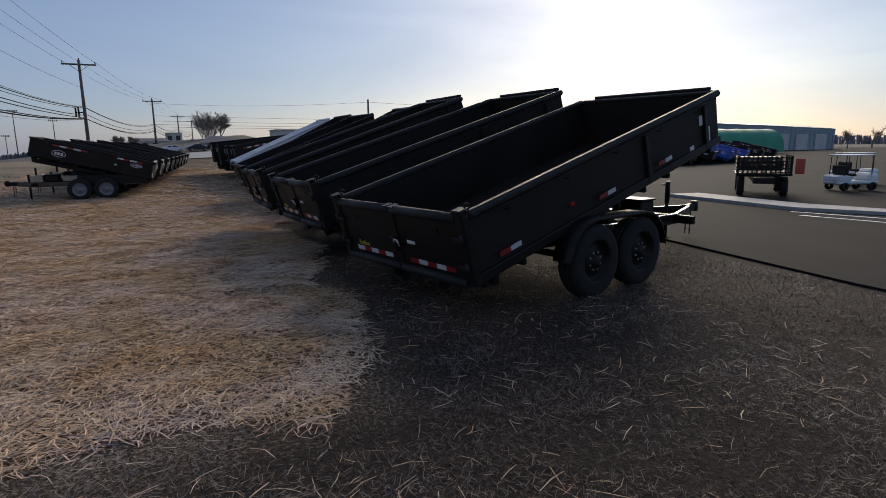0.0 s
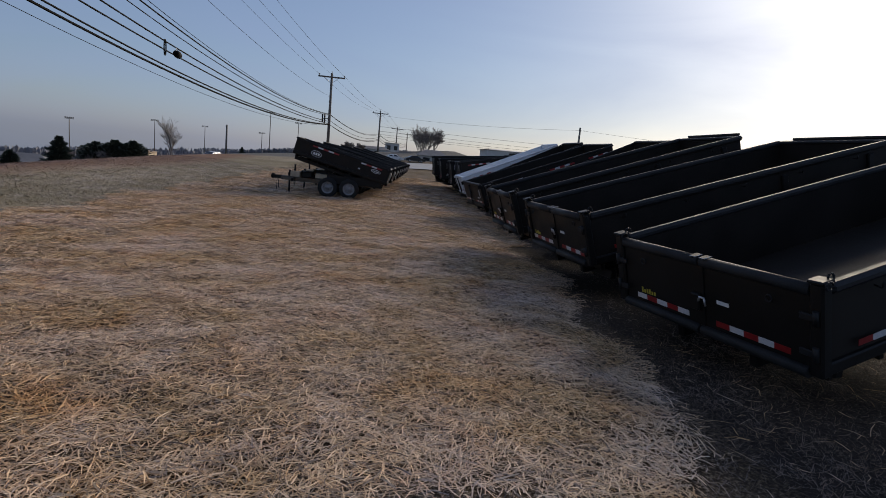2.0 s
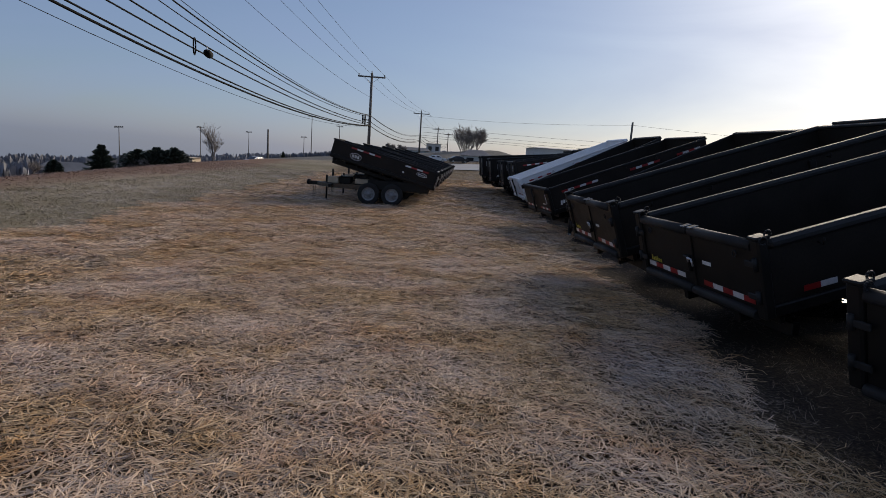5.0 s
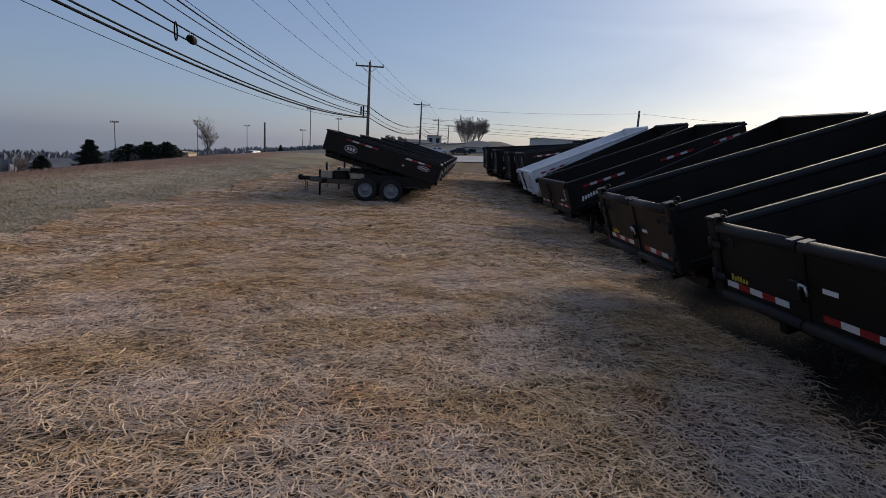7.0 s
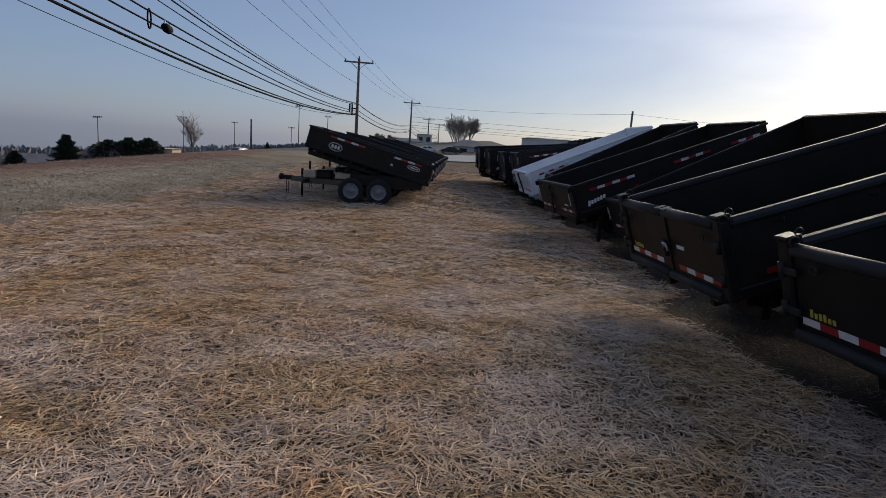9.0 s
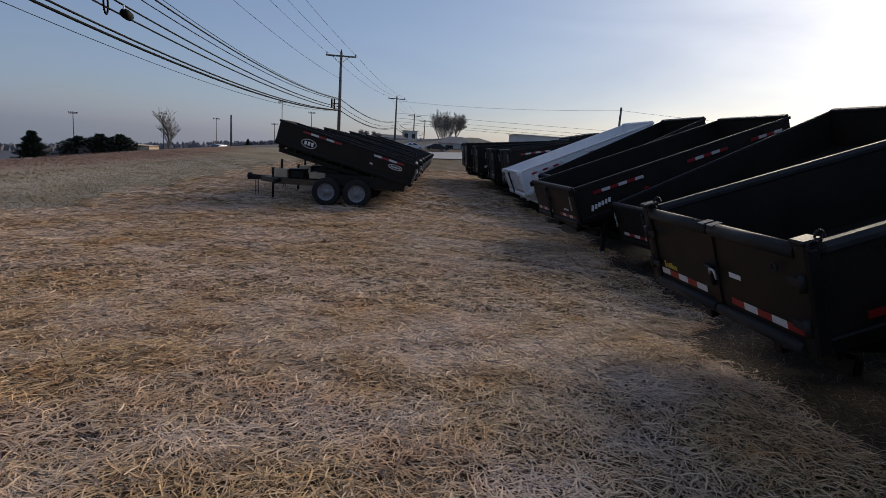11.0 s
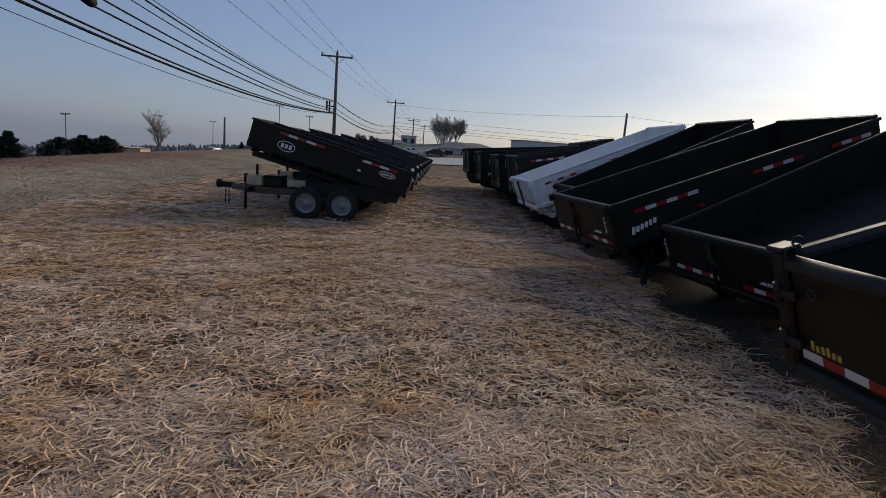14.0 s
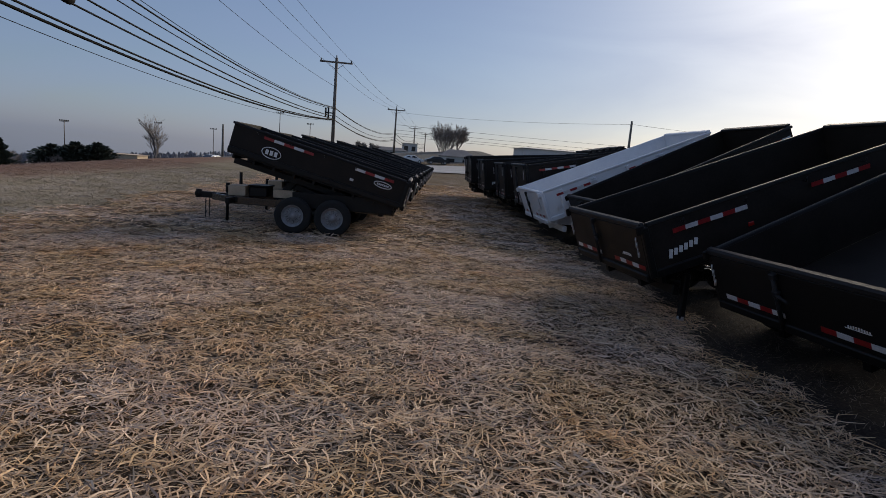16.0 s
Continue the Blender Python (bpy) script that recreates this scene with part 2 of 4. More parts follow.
    nt.links.new(bp.outputs[0], p.inputs["Normal"])
    return m


GROUND = ground_material()


# ---- mesh helpers ----
def M(*parts):
    m = Matrix()
    for p in parts:
        m = m @ p
    return m


def at(x, y, z):
    return Matrix.Translation((x, y, z))


def box(bm, cx, cy, cz, sx, sy, sz, bevel=0.0, m=None, mat=0):
    mm = Matrix.Translation((cx, cy, cz)) @ Matrix.Diagonal((sx, sy, sz, 1))
    got = bmesh.ops.create_cube(bm, size=1.0, matrix=mm)
    verts = got["verts"]
    faces = {f for v in verts for f in v.link_faces}
    if bevel:
        edges = list({e for v in verts for e in v.link_edges})
        done = bmesh.ops.bevel(bm, geom=edges, offset=bevel, segments=1, affect='EDGES', clamp_overlap=True)
        faces = {f for f in done["faces"]} | {f for f in faces if f.is_valid}
        verts = list({v for f in faces for v in f.verts})
    for f in faces:
        f.material_index = mat
    if m is not None:
        bmesh.ops.transform(bm, matrix=m, verts=list({v for f in faces for v in f.verts}))
    return bm


def rod(bm, a, b, r, seg=10, r2=None, mat=0, cap=True):
    a, b = Vector(a), Vector(b)
    d = b - a
    q = d.to_track_quat('Z', 'Y').to_matrix().to_4x4()
    got = bmesh.ops.create_cone(bm, cap_ends=cap, segments=seg, radius1=r, radius2=r if r2 is None else r2, depth=d.length,
                                matrix=Matrix.Translation((a + b) / 2) @ q)
    for f in {f for v in got["verts"] for f in v.link_faces}:
        f.material_index = mat
        f.smooth = len(f.verts) == 4
    return bm


def pipe(bm, pts, r, seg=8, mat=0):
    for a, b in zip(pts, pts[1:]):
        rod(bm, a, b, r, seg, mat=mat)
    return bm


def lathe(bm, profile, seg=28, axis='Y', m=None, mat=0):
    """Turns (radius, offset along the axis) about the axis."""
    rings = []
    for r, o in profile:
        ring = []
        for i in range(seg):
            a = 2 * math.pi * i / seg
            co = Vector((r * math.cos(a), o, r * math.sin(a)))
            ring.append(bm.verts.new(m @ co if m else co))
        rings.append(ring)
    for p, q in zip(rings, rings[1:]):
        for i in range(seg):
            f = bm.faces.new((p[i], p[(i + 1) % seg], q[(i + 1) % seg], q[i]))
            f.smooth, f.material_index = True, mat
    return bm


def torus(bm, cx, cy, cz, ry, rz, r, n=14, seg=6):
    """A closed round ring in a plane of constant x."""
    loops = []
    for i in range(n):
        a = 2 * math.pi * i / n
        loops.append([bm.verts.new((cx + r * math.sin(b), cy + (ry + r * math.cos(b)) * math.cos(a), cz + (rz + r * math.cos(b)) * math.sin(a)))
                      for b in (2 * math.pi * j / seg for j in range(seg))])
    for i in range(n):
        p, q = loops[i], loops[(i + 1) % n]
        for j in range(seg):
            bm.faces.new((p[j], p[(j + 1) % seg], q[(j + 1) % seg], q[j])).smooth = True
    return bm


def mesh(name, bm, *mats):
    me = bpy.data.meshes.new(name)
    bmesh.ops.recalc_face_normals(bm, faces=bm.faces)
    bm.to_mesh(me)
    bm.free()
    for m in mats:
        me.materials.append(m)
    return me


def part(name, bm, mats, parent, label="", m=None):
    me = bm if isinstance(bm, bpy.types.Mesh) else mesh(name, bm, *(mats if isinstance(mats, tuple) else (mats,)))
    ob = new(name, me)
    ob.parent = parent
    if m is not None:
        ob.matrix_basis = m
    if label:
        tagged(ob, label)
    return ob


def B():
    return bmesh.new()


def thing(name, m, label, category, group="", kind=""):
    e = new(name)
    e.empty_display_size = 0.3
    e.matrix_basis = m
    return tagged(e, label, category, group, kind)


# ---- the ground ----
def lift(x, y):
    """Height of the ground: flat along the walk, a low bank towards the road, soft bumps."""
    t = min(max((-10.5 - x) / 6.0, 0.0), 1.0)
    bank = 0.10 * t * t * (3 - 2 * t)
    crest = -14.2 - 0.12 * min(max(y - 20, -10.0), 30.0)
    t = min(max((crest - x) / 4.0, 0.0), 1.0)
    bank -= 0.40 * t * t * (3 - 2 * t)
    t = min(max((y - 42) / 35.0, 0.0), 1.0) * min(max((18 - x) / 10.0, 0.0), 1.0)
    bank += 0.11 * min(max(x + 20, 0.0), 30.0) * t
    bank -= 0.12 * min(max(crest - 2 - x, 0.0), 18.0) + 0.10 * max(-38 - x, 0.0)
    t = min(max((-19.5 - x) / 3.0, 0.0), 1.0)
    bank -= 0.6 * t * t * (3 - 2 * t)
    near = 1.0 if -12 < x < 5 and -8 < y < 45 else 0.0
    return bank + near * (0.025 * noise.noise((x * 0.9, y * 0.9, 3.1)) + 0.012 * noise.noise((x * 3.1, y * 3.1, 7.7)))


def axis_steps(lo, hi, fine, far):
    v = list(np.arange(lo, hi + 1e-6, fine))
    step, a, b = fine, lo, hi
    left, right = [], []
    while a > -far or b < far:
        step *= 1.35
        a, b = a - step, b + step
        left.append(max(a, -far))
        right.append(min(b, far))
    out = sorted(set(left[::-1] + v + right))
    return out


xs, ys = axis_steps(-13.0, 5.0, 0.25, 3000.0), axis_steps(-8.0, 46.0, 0.25, 3000.0)
verts = [(x, y, lift(x, y)) for y in ys for x in xs]
nx = len(xs)
faces = [(j * nx + i, j * nx + i + 1, (j + 1) * nx + i + 1, (j + 1) * nx + i) for j in range(len(ys) - 1) for i in range(nx - 1)]
me = bpy.data.meshes.new("ground")
me.from_pydata(verts, [], faces)
me.polygons.foreach_set("use_smooth", [True] * len(me.polygons))
me.materials.append(GROUND)
tagged(new("ground", me), "frosted straw field with bare dark soil under trailers", "ground", kind="structure")


def slab(name, outline, z0, z1, mat, label, category):
    bm = B()
    lo = [bm.verts.new((x, y, z0)) for x, y in outline]
    hi = [bm.verts.new((x, y, z1)) for x, y in outline]
    bm.faces.new(hi)
    for i in range(len(lo)):
        j = (i + 1) % len(lo)
        bm.faces.new((lo[i], lo[j], hi[j], hi[i]))
    return tagged(new(name, mesh(name, bm, mat)), label, category, kind="structure")


slab("pavement", [(3.4, -40), (130, -40), (130, 75), (19, 75), (13.5, 50), (5.75, 9), (5.1, 5)], -0.2, 0.03, ASPHALT, "worn grey asphalt drive of the trailer yard", "pavement")


def strip(name, x0, x1, nx_, y0, y1, ny_, up, mat, label, category):
    """A road laid on the ground, following its height."""
    bm = B()
    grid = [[bm.verts.new((x0 + (x1 - x0) * i / nx_, y0 + (y1 - y0) * j / ny_, lift(x0 + (x1 - x0) * i / nx_, y0 + (y1 - y0) * j / ny_) + up)) for i in range(nx_ + 1)] for j in range(ny_ + 1)]
    for j in range(ny_):
        for i in range(nx_):
            bm.faces.new((grid[j][i], grid[j][i + 1], grid[j + 1][i + 1], grid[j + 1][i]))
    return tagged(new(name, mesh(name, bm, mat)), label, category, kind="structure")


strip("road", -2.5, 17, 30, 52, 58, 16, 0.06, CONCRETE, "pale road crossing behind the rows of trailers", "road")
strip("road", -30, -24, 6, -60, 260, 80, 0.06, ASPHALT, "asphalt main road beyond the grass bank", "road")
slab("kerb", [(11.6, 13.6), (11.2, 9.6), (12.0, 7.9), (12.6, 8.2), (12.2, 10.0), (12.6, 13.4)], 0.0, 0.11, CONCRETE, "pale concrete kerb island in the yard", "kerb")
slab("kerb", [(12.2, 7.3), (11.9, 5.5), (13.0, 3.0), (16.5, 4.0), (14.0, 7.4)], 0.0, 0.11, CONCRETE, "pale concrete kerb island in the yard", "kerb")


# ---- dump trailers ----
def tape(bm, p0, p1, up, n, off, first=0):
    """Alternating red and white pieces from p0 to p1, each a thin plate."""
    p0, p1, up, off = Vector(p0), Vector(p1), Vector(up), Vector(off)
    rows = [[bm.verts.new(p0.lerp(p1, i / n) + d) for i in range(n + 1)] for d in (Vector(), up, up + off, off)]
    for p, q in zip(rows, rows[1:] + rows[:1]):
        for i in range(n):
            bm.faces.new((p[i], p[i + 1], q[i + 1], q[i])).material_index = (i + first) % 2


def wheel_meshes(R, width):
    prof = [(R * 0.60, -width / 2), (R * 0.80, -width * 0.53), (R * 0.93, -width * 0.48), (R * 0.985, -width * 0.36)]
    for k in (-0.2, 0.0, 0.2):
        prof += [(R, (k - 0.08) * width), (R, (k + 0.06) * width), (R * 0.975, (k + 0.065) * width), (R * 0.975, (k + 0.115) * width)]
    prof += [(R * 0.985, width * 0.36), (R * 0.93, width * 0.48), (R * 0.80, width * 0.53), (R * 0.60, width / 2), (R * 0.58, 0), (R * 0.60, -width / 2)]
    t = mesh("tyre", lathe(B(), prof, 32), RUBBER)
    bm = B()
    lathe(bm, [(R * 0.60, -width * 0.49), (R * 0.57, -width * 0.49), (R * 0.54, -width * 0.3), (R * 0.47, -width * 0.18), (R * 0.40, -width * 0.22),
               (R * 0.20, -width * 0.30), (R * 0.17, -width * 0.42), (R * 0.12, -width * 0.5), (0.001, -width * 0.5)], 28)
    for i in range(8):
        a = 2 * math.pi * i / 8
        # black plate painted in for the dark inside an open slot
        box(bm, 0, 0, 0, R * 0.14, 0.012, R * 0.16, 0.004, M(Matrix.Rotation(a, 4, 'Y'), at(0, -width * 0.262, R * 0.33)), 1)
        rod(bm, (R * 0.24 * math.cos(a + .4), -width * 0.30, R * 0.24 * math.sin(a + .4)), (R * 0.24 * math.cos(a + .4), -width * 0.38, R * 0.24 * math.sin(a + .4)), 0.012, 6)
    r = mesh("rim", bm, RIMGREY, CABLE)
    bm = B()
    lathe(bm, [(R * 0.60, -width * 0.49), (R * 0.57, -width * 0.49), (R * 0.54, -width * 0.3), (R * 0.47, -width * 0.18), (R * 0.40, -width * 0.22),
               (R * 0.20, -width * 0.30), (R * 0.17, -width * 0.42), (R * 0.12, -width * 0.5), (0.001, -width * 0.5)], 28)
    for i in range(8):
        a = 2 * math.pi * i / 8
        rod(bm, (R * 0.24 * math.cos(a + .4), -width * 0.30, R * 0.24 * math.sin(a + .4)), (R * 0.24 * math.cos(a + .4), -width * 0.38, R * 0.24 * math.sin(a + .4)), 0.012, 6, mat=1)
    rb = mesh("rim", bm, BLACK, RIMGREY)
    return t, r, rb


WHEELS = {}


def wheel(parent, x, y, R, width, side, steel):
    if R not in WHEELS:
        WHEELS[R] = wheel_meshes(R, width)
    t, r, rb = WHEELS[R]
    w = part("wheel", t, None, parent, "black rubber trailer tyre", pose(x, y, R - 0.01, 0, 0, 0 if side < 0 else 180))
    part("rim", r if steel else rb, None, w, "silver spoked steel rim, black plates for its open slots" if steel else "black steel rim")


def bars(bm, x0, x1, z0, z1, n, gap, y, depth, flip=1):
    """Plain upright bars where a word stands, in a plane of constant y."""
    step = (x1 - x0) / n
    for i in range(n):
        w = step * (1 - gap)
        box(bm, x0 + step * (i + 0.5), y, (z0 + z1) / 2, w, depth, (z1 - z0) * (1.0 if i % 3 == 0 else 0.78), 0)


def dump_trailer(x, y, yaw, tilt, L, W, top, H=0.62, paint=BLACK, style="posts", R=0.36, axle=None, steel=False, label="", group="", tongue=True, scissor=True, leg=False, reach=1.15, stickers=False):
    """A tandem-axle dump trailer, its bed tipped up at the front. Local x runs from the tailgate to the coupler, 0 at the rear sill."""
    th = radians(tilt)
    sill = top - H * math.cos(th)                        # height of the bed floor at the rear
    m = M(at(x, y, 0), Matrix.Rotation(radians(yaw), 4, 'Z'), at(H * math.sin(th), 0, 0))
    T = thing("dump_trailer", m, label, "trailer", group)
    inner = BEDIN if paint is BLACK else paint
    hw = W / 2
    bed_m = M(at(0, 0, sill), Matrix.Rotation(-th, 4, 'Y'))
    # bed floor with cross bearers
    bm = B()
    box(bm, L / 2, 0, -0.02, L, W - 0.06, 0.04, 0.004)
    bed = part("bed", bm, inner, T, "scuffed steel bed tipped up at the front", bed_m)
    for i in range(9):
        bm = B()
        box(bm, 0.12 + i * (L - 0.24) / 8, 0, -0.085, 0.05, W - 0.1, 0.09, 0.006)
        part("bearer", bm, paint, bed)
    for s in (-1, 1):
        bm = B()
        box(bm, L / 2, s * 0.42, -0.19, L - 0.1, 0.08, 0.12, 0.008)
        part("bed_rail", bm, paint, bed)
        # side wall: sheet, folded ribs, top and bottom rail
        bm = B()
        skirt = 0.05 if style == "cam" else 0.0
        box(bm, L / 2, s * (hw - 0.015), H / 2 - skirt / 2, L, 0.03, H + skirt, 0.004)
        wall = part("side_wall", bm, (inner if paint is BLACK else paint), bed)
        n = 2 if style == "posts" else (5 if paint is WHITE or H > 0.9 else 0)
        for i in range(n):
            bm = B()
            px = (i + 0.5) * L / n if style != "posts" else (0.62 + i * 0.3) * L
            box(bm, px, s * (hw + 0.02), H / 2 - 0.02, 0.09, 0.045, H - 0.06, 0.012)
            part("rib", bm, paint, bed)
        bm = B()
        if style == "posts":
            box(bm, L / 2 + 0.02, s * (hw + 0.005), H + 0.03, L + 0.02, 0.10, 0.085, 0.028)
        else:
            box(bm, L / 2 + 0.02, s * (hw - 0.006), H + 0.012, L + 0.02, 0.05, 0.045, 0.010)
        part("top_rail", bm, RAILM if paint is BLACK else paint, bed, "scuffed steel top rail")
        bm = B()
        box(bm, L / 2, s * (hw + 0.012), 0.03, L, 0.05, 0.10, 0.012)
        part("bottom_rail", bm, paint, bed)
        # tarpaulin hooks along the rail
        for i in range(5):
            bm = B()
            px = (0.1 + 0.19 * i) * L
            pipe(bm, [(px, s * (hw + 0.02), H - 0.06), (px, s * (hw + 0.075), H - 0.07), (px + 0.01, s * (hw + 0.08), H - 0.02)], 0.007, 6)
            part("tarp_hook", bm, paint, bed)
        # reflective tape in runs along the side
        runs = [(0.07, 4), (0.54, 5)] if style == "cam" else ([(0.07, 6), (0.50, 5), (0.80, 4)] if style == "latch" else [(0.06, 2), (0.40, 2), (0.66, 2)])
        for f0, k in runs:
            bm = B()
            zt = H - 0.10 if style == "cam" else (H - 0.16 if style == "latch" else 0.14)
            tape(bm, (f0 * L, s * (hw + 0.0405), zt), (f0 * L + (0.19 if style == "cam" else 0.15) * k, s * (hw + 0.0405), zt), (0, 0, 0.05), k, (0, s * 0.003, 0), 0)
            part("reflective_tape", bm, (REDTAPE, WHITETAPE), bed, "red and white reflective tape")
        bm = B()
        box(bm, 0.30 * L, s * (hw + 0.045), H * 0.42, 0.07, 0.02, 0.045, 0.006)
        part("marker_light", bm, WHITETAPE if style == "cam" else REDLENS, bed, "small marker light")
    if stickers:
        for px, pz, w_, h_ in ((L - 0.42, 0.40, 0.15, 0.13), (L - 0.30, 0.17, 0.13, 0.20), (L - 0.72, 0.10, 0.10, 0.07)):
            bm = B()
            box(bm, px, -hw - 0.003, pz, w_, 0.006, h_, 0)
            part("paper_label", bm, WHITEDECAL, bed, "white paper label")
    # front wall with a lip
    bm = B()
    box(bm, L - 0.015, 0, H / 2 + 0.02, 0.03, W - 0.06, H + 0.04, 0.004)
    part("front_wall", bm, inner, bed)
    bm = B()
    box(bm, L, 0, H + 0.045, 0.10, W - 0.1, 0.045, 0.012)
    if style == "cam":
        bm.free()
    else:
        part("front_rail", bm, RAILM if paint is BLACK else paint, bed)
    if style == "posts":                                  # tarpaulin roller above the front wall
        bm = B()
        rod(bm, (L + 0.06, -hw + 0.1, H + 0.085), (L + 0.06, hw - 0.25, H + 0.085), 0.022, 10)
        part("tarp_roll", bm, RAILM, bed)
    # tailgate
    gx = -0.045
    if style == "posts":
        for s in (-1, 1):
            bm = B()
            box(bm, gx, s * (hw + 0.0), H / 2 + 0.035, 0.10, 0.11, H + 0.11, 0.016)
            box(bm, gx, s * hw, H + 0.10, 0.125, 0.13, 0.03, 0.010)
            part("corner_post", bm, BLACK, bed)
            bm = B()
            ring = [(gx - 0.02 + 0.035 * math.cos(a), s * hw - 0.08, H + 0.085 + 0.03 * math.sin(a)) for a in np.linspace(0, 5.2, 10)]
            pipe(bm, ring, 0.008, 6)
            part("hook", bm, RAILM, bed, "bent steel tie hook")
            bm = B()
            ring = [(gx + 0.07 + 0.03 * math.cos(a), s * hw - 0.02, H + 0.11 + 0.035 * math.sin(a)) for a in np.linspace(-0.6, 3.6, 8)]
            pipe(bm, ring, 0.008, 6)
            part("hook", bm, RAILM, bed, "bent steel tie hook")
            for hz in (0.12, 0.40):
                bm = B()
                rod(bm, (gx - 0.06, s * (hw + 0.01), hz), (gx - 0.06, s * (hw + 0.01), hz + 0.11), 0.022, 10)
                box(bm, gx - 0.055, s * (hw - 0.06), hz + 0.05, 0.02, 0.12, 0.05, 0.004)
                part("hinge", bm, RAILM, bed)
            # one barn door
            bm = B()
            y0, y1 = s * 0.012, s * (hw - 0.06)
            box(bm, gx, (y0 + y1) / 2, H / 2, 0.04, abs(y1 - y0), H, 0.006)
            part("tailgate_door", bm, paint, bed, "black steel barn door of the tailgate")
            bm = B()
            rod(bm, (gx - 0.005, y0, H + 0.02), (gx - 0.005, y1, H + 0.02), 0.048, 14)
            box(bm, gx - 0.005, s * 0.055, H + 0.065, 0.09, 0.07, 0.012, 0.003, mat=1)
            part("door_rail", bm, (RAILM, STEEL), bed, "rounded top rail with a bare steel end")
            bm = B()
            rod(bm, (gx - 0.03, y0, 0.0), (gx - 0.03, y1, 0.0), 0.045, 12)
            part("sill_tube", bm, RAILM, bed)
            bm = B()
            a, b = s * 0.16, s * 0.88
            tape(bm, (gx - 0.021, a, 0.080), (gx - 0.021, b, 0.080), (0, 0, 0.052), 5, (-0.003, 0, 0), 0 if s > 0 else 1)
            part("reflective_tape", bm, (WHITETAPE, REDTAPE), bed, "red and white reflective tape")
        # yellow maker's mark as plain bars, on the door nearest the walk's end
        bm = B()
        for i in range(6):
            h = (0.055, 0.036, 0.045, 0.052, 0.036, 0.036)[i]
            box(bm, gx - 0.022, 0.80 - 0.036 * i, 0.15 + h / 2, 0.004, 0.022, h, 0)
        part("decal", bm, YELLOW, bed, "yellow maker's mark as plain bars")
        bm = B()
        box(bm, gx - 0.025, 0.0, H / 2 + 0.02, 0.02, 0.09, H - 0.04, 0.006)
        part("centre_bar", bm, paint, bed)
        bm = B()
        box(bm, gx - 0.05, 0.03, 0.27, 0.05, 0.10, 0.16, 0.01)
        pipe(bm, [(gx - 0.08, -0.03, 0.30), (gx - 0.10, -0.06, 0.35), (gx - 0.09, -0.10, 0.34), (gx - 0.085, -0.11, 0.27)], 0.010, 8, 1)
        part("latch", bm, (paint, STEEL), bed, "steel tailgate latch")
        bm = B()
        box(bm, gx - 0.022, -0.24, 0.31, 0.004, 0.13, 0.035, 0)
        part("decal", bm, WHITEDECAL, bed, "pale sticker")
        for s in (-1, 1):
            bm = B()
            torus(bm, gx - 0.05, s * 0.72, 0.50, 0.028, 0.028, 0.007)
            part("tie_ring", bm, RAILM, bed)
    else:
        bm = B()
        box(bm, gx, 0, H / 2 - 0.01, 0.045, W, H - 0.02, 0.008)
        part("tailgate", bm, paint, bed, "flat steel tailgate")
        bm = B()
        box(bm, gx, 0, H + 0.02, 0.075, W + 0.06, 0.07, 0.018)
        part("door_rail", bm, RAILM if paint is BLACK else paint, bed)
        bm = B()
        box(bm, gx - 0.01, 0, 0.0, 0.08, W, 0.09, 0.012)
        part("sill_tube", bm, paint, bed)
        for s in (-1, 1):
            bm = B()
            box(bm, gx + 0.02, s * (hw + 0.02), H / 2, 0.08, 0.06, H, 0.012)
            box(bm, gx - 0.03, s * (hw + 0.03), H - 0.02, 0.10, 0.03, 0.10, 0.012)
            part("corner_post", bm, paint, bed)
            bm = B()
            for i in range(4):
                rod(bm, (gx - 0.06, s * (hw - 0.05), H - 0.10 - 0.055 * i), (gx - 0.07, s * (hw - 0.045), H - 0.16 - 0.055 * i), 0.012 if i % 2 else 0.008, 6)
            part("chain", bm, STEEL, bed, "short hanging steel chain")
            bm = B()
            tape(bm, (gx - 0.024, s * 0.18, 0.085), (gx - 0.024, s * 0.90, 0.085), (0, 0, 0.05), 5, (-0.003, 0, 0), 0 if s > 0 else 1)
            part("reflective_tape", bm, (WHITETAPE, REDTAPE), bed, "red and white reflective tape")
            bm = B()
            rod(bm, (gx - 0.055, s * 0.20, -0.02), (gx - 0.055, s * 0.20, H - 0.03), 0.020, 8)
            rod(bm, (gx - 0.06, s * 0.20, 0.33), (gx - 0.10, s * 0.20 - 0.16, 0.31), 0.014, 8)
            box(bm, gx - 0.05, s * 0.20, 0.33, 0.05, 0.07, 0.07, 0.008)
            box(bm, gx - 0.05, s * 0.20, H - 0.05, 0.05, 0.06, 0.06, 0.008)
            if s > 0 or style == "cam":
                part("latch", bm, RAILM if style != "cam" else RIMGREY, bed, "upright latch bar of the tailgate")
            else:
                bm.free()
        bm = B()
        for i in range(9):
            box(bm, gx - 0.025, -0.44 - 0.022 * i, 0.225 - 0.0005 * (i - 4) ** 2, 0.004, 0.012, 0.022, 0)
        box(bm, gx - 0.025, -0.52, 0.205, 0.004, 0.22, 0.006, 0)
        part("decal", bm, WHITEDECAL, bed, "white word mark as plain bars")
    if style in ("latch",):                                # big white mark low on both sides
        for s in (-1, 1):
            bm = B()
            for i in range(6):
                box(bm, 0.0, 0.0, 0.0, 0.042, 0.004, 0.075 if i else 0.10, 0, M(at(0.22 + 0.062 * i, s * (hw + 0.0165), 0.20 + 0.010 * i), Matrix.Rotation(radians(14), 4, 'Y')))
            part("decal", bm, WHITEDECAL, bed, "white word mark as plain bars")
